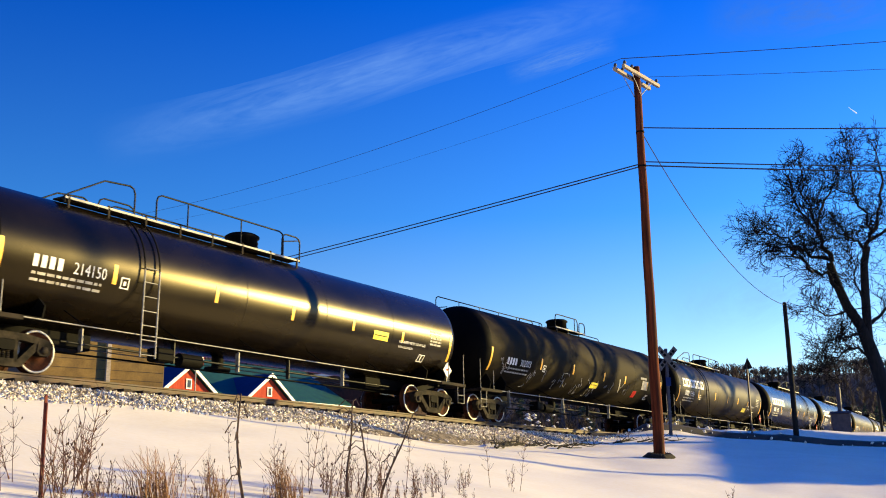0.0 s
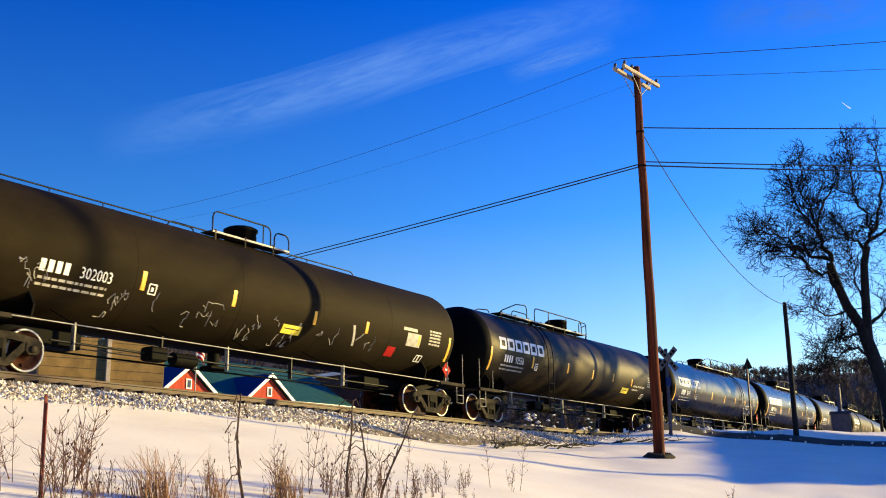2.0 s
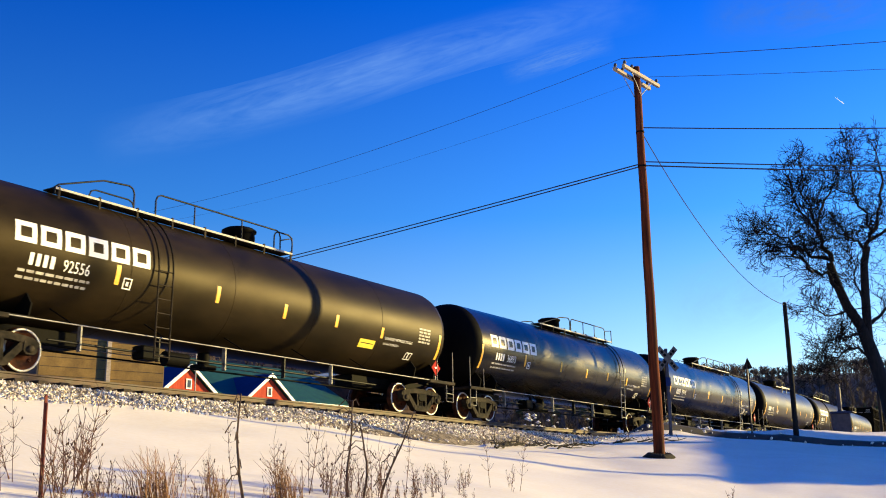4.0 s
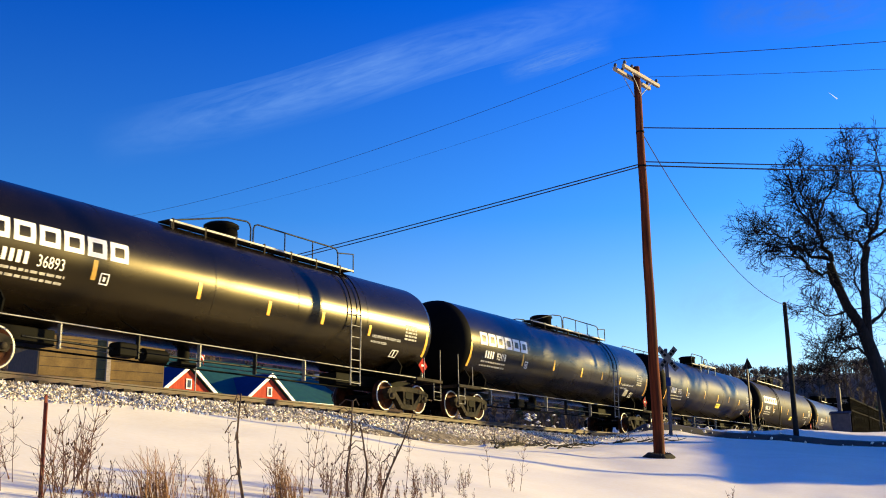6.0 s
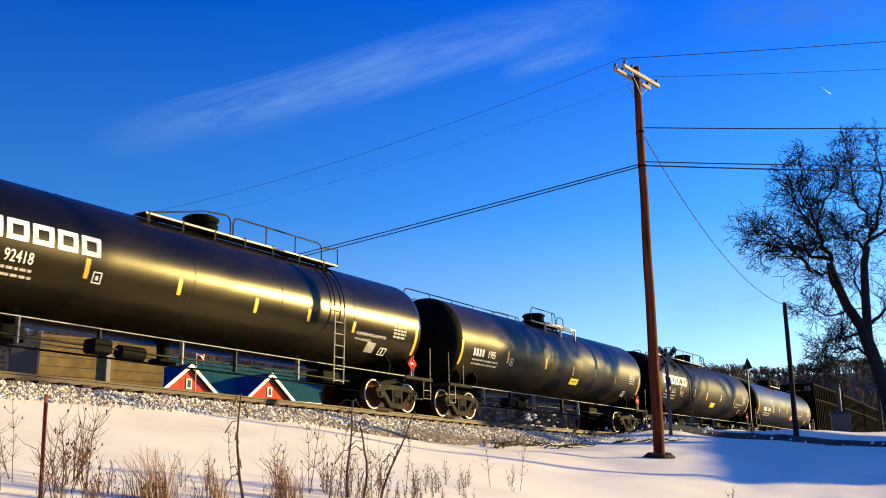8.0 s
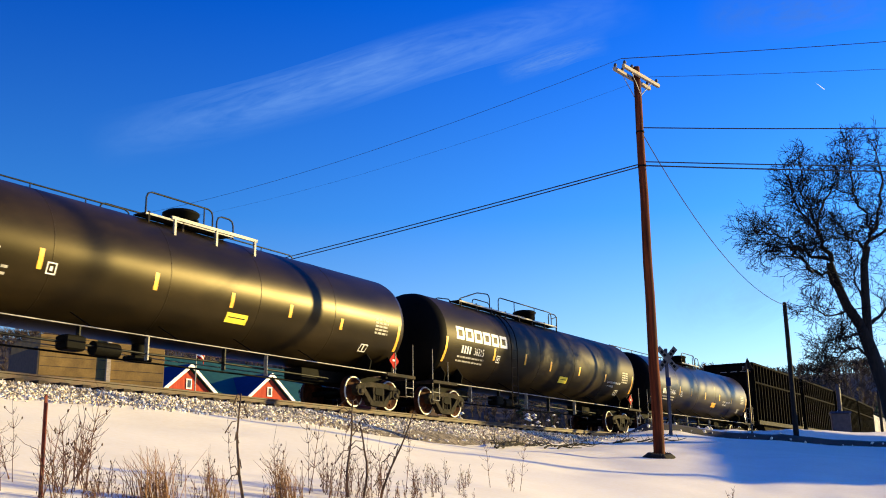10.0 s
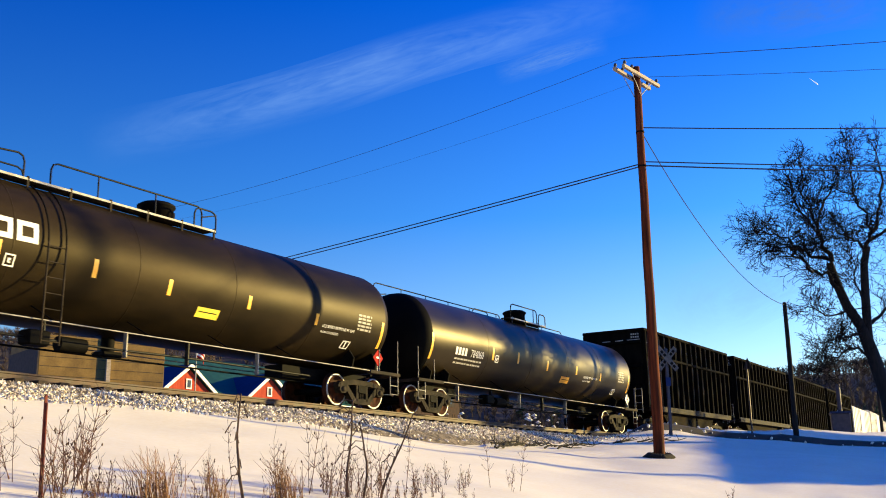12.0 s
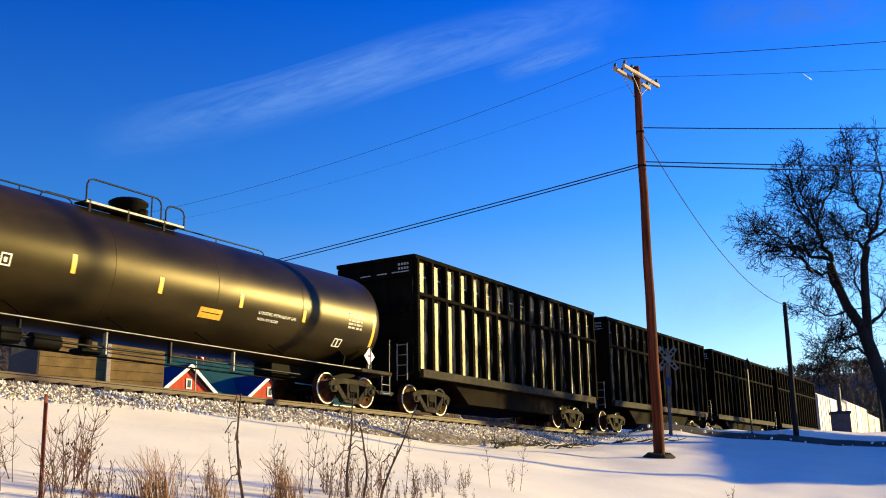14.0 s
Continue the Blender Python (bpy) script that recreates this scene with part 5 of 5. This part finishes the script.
# ---- beyond the track ----
def build_far_side():
    gz = 3.6
    # tan loading box with a dark end
    b = thing("timber_shed", "tan plank-sided shed with a dark end wall", "shed", at=pose(32.9, 40.2, gz, 0, 0, -18))
    part("wall", Geo().box(-3.75, 2.1, -2, 2, 0, 5.15, bev=0.02), TANBLOCK, b)
    part("end_wall", Geo().box(-3.82, -3.754, -2.02, 2.02, 0, 4.6), DARKWALL, b)
    part("post", Geo().box(-0.75, -0.56, -2.16, -2.004, 0, 5.2), GREYWOOD, b, "pale timber post")
    part("door_step", Geo().box(0.9, 1.7, -2.1, -2.004, 2.65, 2.76), GREYWOOD, b)
    for k in range(12):
        part("plank_seam", Geo().box(-3.7, 2.05, -2.012, -2.002, 0.42 * k + 0.38, 0.42 * k + 0.40), DARKWALL, b)
    # red building with a green roof and two cross gables
    h = thing("red_building", "red boarded building with green roof and white-trimmed gables", "building", at=pose(47.5, 47.0, gz, 0, 0, -4))
    part("wall", Geo().box(-7.5, 11, -0.5, 8, 0, 4.15), BARNRED, h)
    part("roof", Geo().slab([(-1.0, 4.2), (-1.0, 4.05), (4, 6.9), (9, 4.05), (9, 4.2), (4, 7.06)], -8, 11.5, Matrix(((0, 1, 0, 0), (1, 0, 0, 0), (0, 0, 1, 0), (0, 0, 0, 1)))), GREENROOF, h, "green sheet-metal roof")
    part("fascia", Geo().box(-8, 11.5, -1.08, -1.0, 3.95, 4.2), WHITE, h, "white painted eaves board")
    for x in (-4.0, 2.5):
        gab = part("gable", Geo().slab([(x - 1.75, 4.05), (x + 1.75, 4.05), (x, 5.45)], -1.75, 3.0), BARNRED, h, "red boarded cross gable")
        # left slope: shaded snow, its shade given as a navy colour
        part("gable_roof", Geo().slab([(x - 2.05, 3.95), (x - 2.05, 4.1), (x, 5.72), (x, 5.55)], -1.95, 3.2), SHADE_AND_PLATE_BLUE, gab, "snowy gable roof slope with its shade painted dark blue")
        part("gable_roof", Geo().slab([(x + 2.05, 3.95), (x + 2.05, 4.1), (x, 5.72), (x, 5.55)], -1.95, 3.2), GREENROOF, gab)
        for s in (-1, 1):
            part("bargeboard", Geo().slab([(x + s * 2.08, 3.86), (x + s * 2.08, 4.10), (x, 5.74), (x, 5.50)], -2.02, -1.955), WHITE, gab, "white bargeboard")
        w = part("gable_window", Geo().box(x - 0.2, x + 0.2, -1.80, -1.755, 4.25, 4.85), WHITE, gab, "small white-framed gable window")
        part("pane", Geo().box(x - 0.12, x + 0.12, -1.815, -1.805, 4.33, 4.77), GLASSDARK, w)
        part("gable_sill", Geo().box(x - 1.9, x + 1.9, -1.84, -1.756, 3.92, 4.05), WHITE, gab)
    # striped flag hanging on a pole before the gable
    f = thing("flagpole", "grey flagpole with a limp red and white striped flag", "flagpole", at=pose(42.3, 43.86, gz))
    part("pole", Geo().tube([(0, 0, -0.1), (0, 0, 7.4)], 0.045, 8, 0.03), GREY, f)
    for k in range(7):
        g = Geo()
        xs = [0.05 + 0.11 * j for j in range(7)]
        cols = [(x, 0.10 * math.sin(9 * x + 0.25 * k), 6.9 - 0.14 * k - 0.55 * x) for x in xs]
        g.add([(x, y, z) for x, y, z in cols] + [(x, y, z - 0.14) for x, y, z in cols] + [(x, y + 0.012, z) for x, y, z in cols] + [(x, y + 0.012, z - 0.14) for x, y, z in cols], [(j, j + 1, 8 + j, 7 + j) for j in range(6)] + [(14 + j, 21 + j, 22 + j, 15 + j) for j in range(6)])
        part("flag_stripe", g, RED if k % 2 == 0 else WHITE, f)
    # brown brick building
    b = thing("brick_building", "low brown brick building with snowy flat roof", "building", at=pose(66.0, 46.0, gz, 0, 0, -12))
    part("wall", Geo().box(-5.0, 4.2, -2, 5, 0, 6.9), BRICKRED, b)
    part("roof", Geo().box(-5.2, 4.4, -2.2, 5.2, 6.9, 7.15), SNOW, b, "snow on the flat roof")
    for x in (-3.6, 2.9):
        w = part("window", Geo().box(x - 0.6, x + 0.6, -2.05, -2.002, 4.7, 6.1), DARKWALL, b, "dark boarded window")
        part("pane", Geo().box(x - 0.42, x + 0.42, -2.07, -2.055, 4.9, 5.9), GLASSDARK, w)
    w = part("window", Geo().box(-1.5, 0.9, -2.05, -2.002, 4.6, 6.2), TANBLOCK, b, "wide tan boarded window")
    for k in range(3):
        part("pane", Geo().box(-1.35 + 0.75 * k, -0.75 + 0.75 * k, -2.07, -2.055, 4.85, 5.95), GLASSDARK, w)
    # small white gabled shed
    b = thing("white_shed", "small white shed with a snowy gable roof", "shed", at=pose(92.0, 38.5, gz, 0, 0, -20))
    part("wall", Geo().slab([(-1.2, 0), (1.2, 0), (1.2, 3.1), (0, 4.2), (-1.2, 3.1)], -1.5, 1.5), WHITE, b)
    for s in (-1, 1):
        part("roof", Geo().slab([(s * 1.4, 2.95), (s * 1.4, 3.1), (0, 4.4), (0, 4.23)], -1.7, 1.7), SNOW, b)
    # snow-laden bushes along the far edge of the bank
    rr = random.Random(77)
    for k in range(12):
        x = 58 + 2.6 * k
        g, sn = Geo(), Geo()
        for j in range(26):
            p = Vector((rr.gauss(0, 0.7), rr.gauss(0, 0.5), 0))
            q = p * 1.6 + Vector((0, 0, rr.uniform(1.6, 4.2)))
            g.tube([p, q], 0.03, 3, 0.012, cap=False)
            s = rr.uniform(0.10, 0.26)
            m = p.lerp(q, rr.uniform(0.5, 1))
            sn.add([m + s * Vector(v) for v in ((1, 0, 0), (-1, 0.2, 0), (0, 1.2, 0), (0, -1, 0), (0.2, 0, 0.7), (0, 0, -0.4))], [(0, 2, 4), (2, 1, 4), (1, 3, 4), (3, 0, 4), (2, 0, 5), (1, 2, 5), (3, 1, 5), (0, 3, 5)], True)
        t = thing("snowy_bush", "bare bush loaded with clumps of snow", "bush", "snowy bushes", at=pose(x, 36 + rr.uniform(-2, 3), gz))
        tagged(part("stem", g, TWIG, t), kind="stuff")
        tagged(part("snow_clumps", sn, SNOW, t), kind="stuff")


build_far_side()


def unseen_shade_house():
    # unseen house, added to keep the low sun off the snow below the crossing
    h = thing("house", "unseen gable-roofed house added to shade the snow", "house", at=pose(65.9, -11.6, 2.06, 0, 0, 51.6))
    part("wall", Geo().slab([(-9, 0), (9, 0), (9, 6.1), (-9, 6.1)], -4.5, 4.5), CARWHITE, h)
    part("roof", Geo().slab([(-4.9, 6.0), (4.9, 6.0), (0, 8.6)], -9.4, 9.4, Matrix(((0, 1, 0, 0), (1, 0, 0, 0), (0, 0, 1, 0), (0, 0, 0, 1)))), SNOW, h)
    for x in (-6, -2, 2, 6):
        for z in (1.0, 3.4):
            w = part("window", Geo().box(x - 0.5, x + 0.5, 4.502, 4.56, z, z + 1.3), WHITE, h)
            part("pane", Geo().box(x - 0.42, x + 0.42, 4.565, 4.575, z + 0.08, z + 1.22), GLASSDARK, w)


unseen_shade_house()
# unseen trees, added so trunks and limbs throw bands of shade on the train past the crossing
for k, (x, y, h) in enumerate(((61.0, -3.5, 13.0), (66.0, -4.5, 13.0), (70.5, -3.8, 13.5), (76.5, -4.0, 13.5), (83.0, -4.6, 13.5), (91.0, -4.5, 14.0))):
    bare_tree(x, y, (0.3, -0.3), h, 0.40, 30 + k, "tall bare unseen tree added to throw shade on the train", 3 if k % 2 else 2)


def build_woods():
    rr = random.Random(5)
    g = Geo()
    for k in range(5200):
        b = rr.uniform(30, 86)
        d = rr.uniform(300, 500)
        x, y = d * math.sin(radians(b)), d * math.cos(radians(b))
        z = ground_height(x, y)
        h = rr.uniform(5.5, 8.5) * (0.82 + 0.18 * math.sin(b * 0.9))
        g.tube([(x, y, z - 1), (x + rr.gauss(0, 0.4), y, z + h * 0.9)], 0.17, 3, 0.05, cap=False)
        for j in range(11):
            a = rr.uniform(0, 6.28)
            u = rr.uniform(0.35, 0.85)
            l = h * 0.36 * (1.2 - u)
            g.tube([(x, y, z + h * u), (x + l * math.cos(a), y + l * math.sin(a), z + h * u + l * rr.uniform(0.6, 1.2))], 0.13, 3, 0.07, cap=False)
    alone("hillside_woods", g, FARWOOD, "bare brown woods on the far hillside", "woods", kind="stuff")
    f = Geo()
    nb, nd = 40, 16
    f.add([(d * math.sin(b), d * math.cos(b), ground_height(d * math.sin(b), d * math.cos(b)) + 0.5) for b in [radians(24 + 70 * i / nb) for i in range(nb + 1)] for d in [265 + 32 * j for j in range(nd)]], [(i * nd + j, i * nd + nd + j, i * nd + nd + j + 1, i * nd + j + 1) for i in range(nb) for j in range(nd - 1)], True)
    alone("hillside_floor", f, HILL, "brown leaf-littered floor of the hillside woods", "hillside", kind="structure")
    e = Geo()
    for k in range(60):
        b, d = rr.uniform(78.5, 84), rr.uniform(230, 300)
        if k > 45:
            b = rr.uniform(60, 77)
            d = rr.uniform(290, 380)
        x, y = d * math.sin(radians(b)), d * math.cos(radians(b))
        z, h = ground_height(x, y), rr.uniform(9, 15)
        for j in range(60):
            u = rr.random() ** 0.7
            a, l = rr.uniform(0, 6.28), h * 0.26 * (1.05 - u)
            p = Vector((x, y, z + h * u * 0.95))
            q = p + Vector((l * math.cos(a), l * math.sin(a), -0.25 * l))
            e.tube([p, q], 0.5 * (1.2 - u), 3, 0.1)
    alone("evergreens", e, EVERGREEN, "dark evergreen trees below the hill", "evergreen trees", kind="stuff")


build_woods()


# ---- high thin cloud and a vapour trail ----
def glow_material(name, color, strength, soft_noise=None):
    m = bpy.data.materials.new(name)
    m.use_nodes = True
    nt = m.node_tree
    nt.nodes.clear()
    out, mix = nt.nodes.new("ShaderNodeOutputMaterial"), nt.nodes.new("ShaderNodeMixShader")
    tr, em = nt.nodes.new("ShaderNodeBsdfTransparent"), nt.nodes.new("ShaderNodeEmission")
    em.inputs[0].default_value, em.inputs[1].default_value = (*color, 1), strength
    nt.links.new(tr.outputs[0], mix.inputs[1])
    nt.links.new(em.outputs[0], mix.inputs[2])
    nt.links.new(mix.outputs[0], out.inputs[0])
    tc = nt.nodes.new("ShaderNodeTexCoord")
    n, n2 = nt.nodes.new("ShaderNodeTexNoise"), nt.nodes.new("ShaderNodeTexNoise")
    mp = nt.nodes.new("ShaderNodeMapping")
    mp.inputs["Scale"].default_value = soft_noise
    nt.links.new(tc.outputs["Generated"], mp.inputs[0])
    for q, s in ((n, 3.0), (n2, 11.0)):
        q.inputs["Scale"].default_value, q.inputs["Detail"].default_value, q.inputs["Distortion"].default_value = s, 6, 0.6
        nt.links.new(mp.outputs[0], q.inputs["Vector"])
    sep = nt.nodes.new("ShaderNodeSeparateXYZ")
    nt.links.new(tc.outputs["Generated"], sep.inputs[0])

    def node(op, a, b):
        k = nt.nodes.new("ShaderNodeMath")
        k.operation, k.use_clamp = op, op != "SUBTRACT"
        for i, v in enumerate((a, b)):
            if isinstance(v, float):
                k.inputs[i].default_value = v
            else:
                nt.links.new(v, k.inputs[i])
        return k.outputs[0]

    def hump(v, power):
        # one in the middle of the sheet, nought at its edges
        k = node("MULTIPLY", node("MULTIPLY", v, node("SUBTRACT", 1.0, v)), 4.0)
        return node("POWER", k, power)
    soft = node("MULTIPLY", hump(sep.outputs[0], 1.1), hump(sep.outputs[1], 1.9))
    grain = node("MULTIPLY", node("ADD", node("MULTIPLY", n.outputs["Fac"], 0.75), node("MULTIPLY", n2.outputs["Fac"], 0.35)), 1.0)
    dens = node("MULTIPLY", soft, node("MULTIPLY", node("SUBTRACT", grain, 0.26), 1.0))
    nt.links.new(dens, mix.inputs[0])
    return m


CLOUDS = []


def sky_point(x, y, dist):
    """The place dist metres away in the direction (x, y), in degrees right of and above the camera's axis."""
    m = STAND.to_3x3()
    return Vector(EYE) + dist * (m @ Vector((math.tan(radians(x)), math.tan(radians(y)), -1)).normalized())


def cloud(name, a, b, width, strength, label, seed_scale):
    A, B = sky_point(*a, 3000), sky_point(*b, 3000)
    mid, along = (A + B) / 2, B - A
    out = (Vector(EYE) - mid).normalized()
    xa = along.normalized()
    ya = out.cross(xa).normalized()
    L = along.length
    g = Geo()
    n = 12
    vs = []
    for i in range(n + 1):
        for j in range(5):
            u, v = i / n - 0.5, j / 4 - 0.5
            vs.append(Vector((u * L, v * width + 0.10 * width * math.sin(u * 7), 25 * math.cos(u * 3) * math.cos(v * 3))))
    g.add(vs, [(i * 5 + j, i * 5 + 5 + j, i * 5 + 6 + j, i * 5 + 1 + j) for i in range(n) for j in range(4)], True)
    ob = alone(name, g, glow_material(name, (0.40, 0.78, 1.55), strength, seed_scale), label, "cloud", kind="backdrop")
    ob["kind"] = "structure"
    ob.visible_shadow = False
    base = Matrix.Translation(mid) @ Matrix((xa, ya, xa.cross(ya))).transposed().to_4x4()
    CLOUDS.append((ob, base))


cloud("cirrus_cloud", (-18.6, 5.6), (12.0, 13.6), 160, 0.29, "thin white streak of cirrus cloud", (2.2, 0.9, 1))
cloud("cirrus_wisp", (3.4, 9.5), (9.6, 11.3), 72, 0.24, "small bright wisp of cirrus cloud", (1.2, 3.0, 1))
cloud("cirrus_haze", (14.0, 12.6), (25.0, 13.6), 170, 0.12, "faint high streak of cirrus haze", (1.5, 1.0, 1))
cloud("low_haze", (12.0, -3.3), (22.0, -0.6), 240, 0.3, "faint pale haze low in the sky", (1.5, 1.0, 1))


def vapour_trail():
    g = Geo().lathe([(-14, 0.05), (-6, 0.6), (6, 1.0), (13, 1.4), (16, 0.1)], 10)
    m = bpy.data.materials.new("sunlit_vapour")
    m.use_nodes = True
    b = m.node_tree.nodes["Principled BSDF"]
    b.inputs["Base Color"].default_value = (0.95, 0.95, 0.95, 1)
    b.inputs["Emission Color"].default_value, b.inputs["Emission Strength"].default_value = (1, 1, 1, 1), 0.25
    return alone("vapour_trail", g, m, "short white vapour trail of a high aircraft", "vapour trail", kind="structure")


TRAIL = vapour_trail()


# ---- what moves ----
def car_pose(place, reach, t):
    s = place - SPEED * t
    a, b = off(s - reach, 0, RAIL_Z), off(s + reach, 0, RAIL_Z)
    m = (a + b) / 2
    d = b - a
    return pose(m.x, m.y, m.z, 0, -math.degrees(math.atan2(d.z, math.hypot(d.x, d.y))), math.degrees(math.atan2(d.y, d.x)))


def motions():
    for car, place, reach in CARS:
        walk(car, [(0.5 * k, car_pose(place, reach, 0.5 * k)) for k in range(29)])
    for w, x, place in WHEELS:
        walk(w, [(k / 15, pose(x, 0, 0.457) @ Matrix.Rotation(-SPEED * k / 15 / 0.457 + place, 4, "Y")) for k in range(211)])
    drift = STAND.to_3x3() @ Vector((-33, 0, 0))
    for ob, base in CLOUDS:
        walk(ob, [(0.0, base), (14.0, Matrix.Translation(drift) @ base)])
    a, b = sky_point(21.49, 7.62, 2900), sky_point(19.3, 9.43, 2900)
    d = (a - b).normalized()
    turn = d.to_track_quat("X", "Z").to_matrix().to_4x4()
    walk(TRAIL, [(0.0, Matrix.Translation(a) @ turn), (14.0, Matrix.Translation(b) @ turn)])


motions()
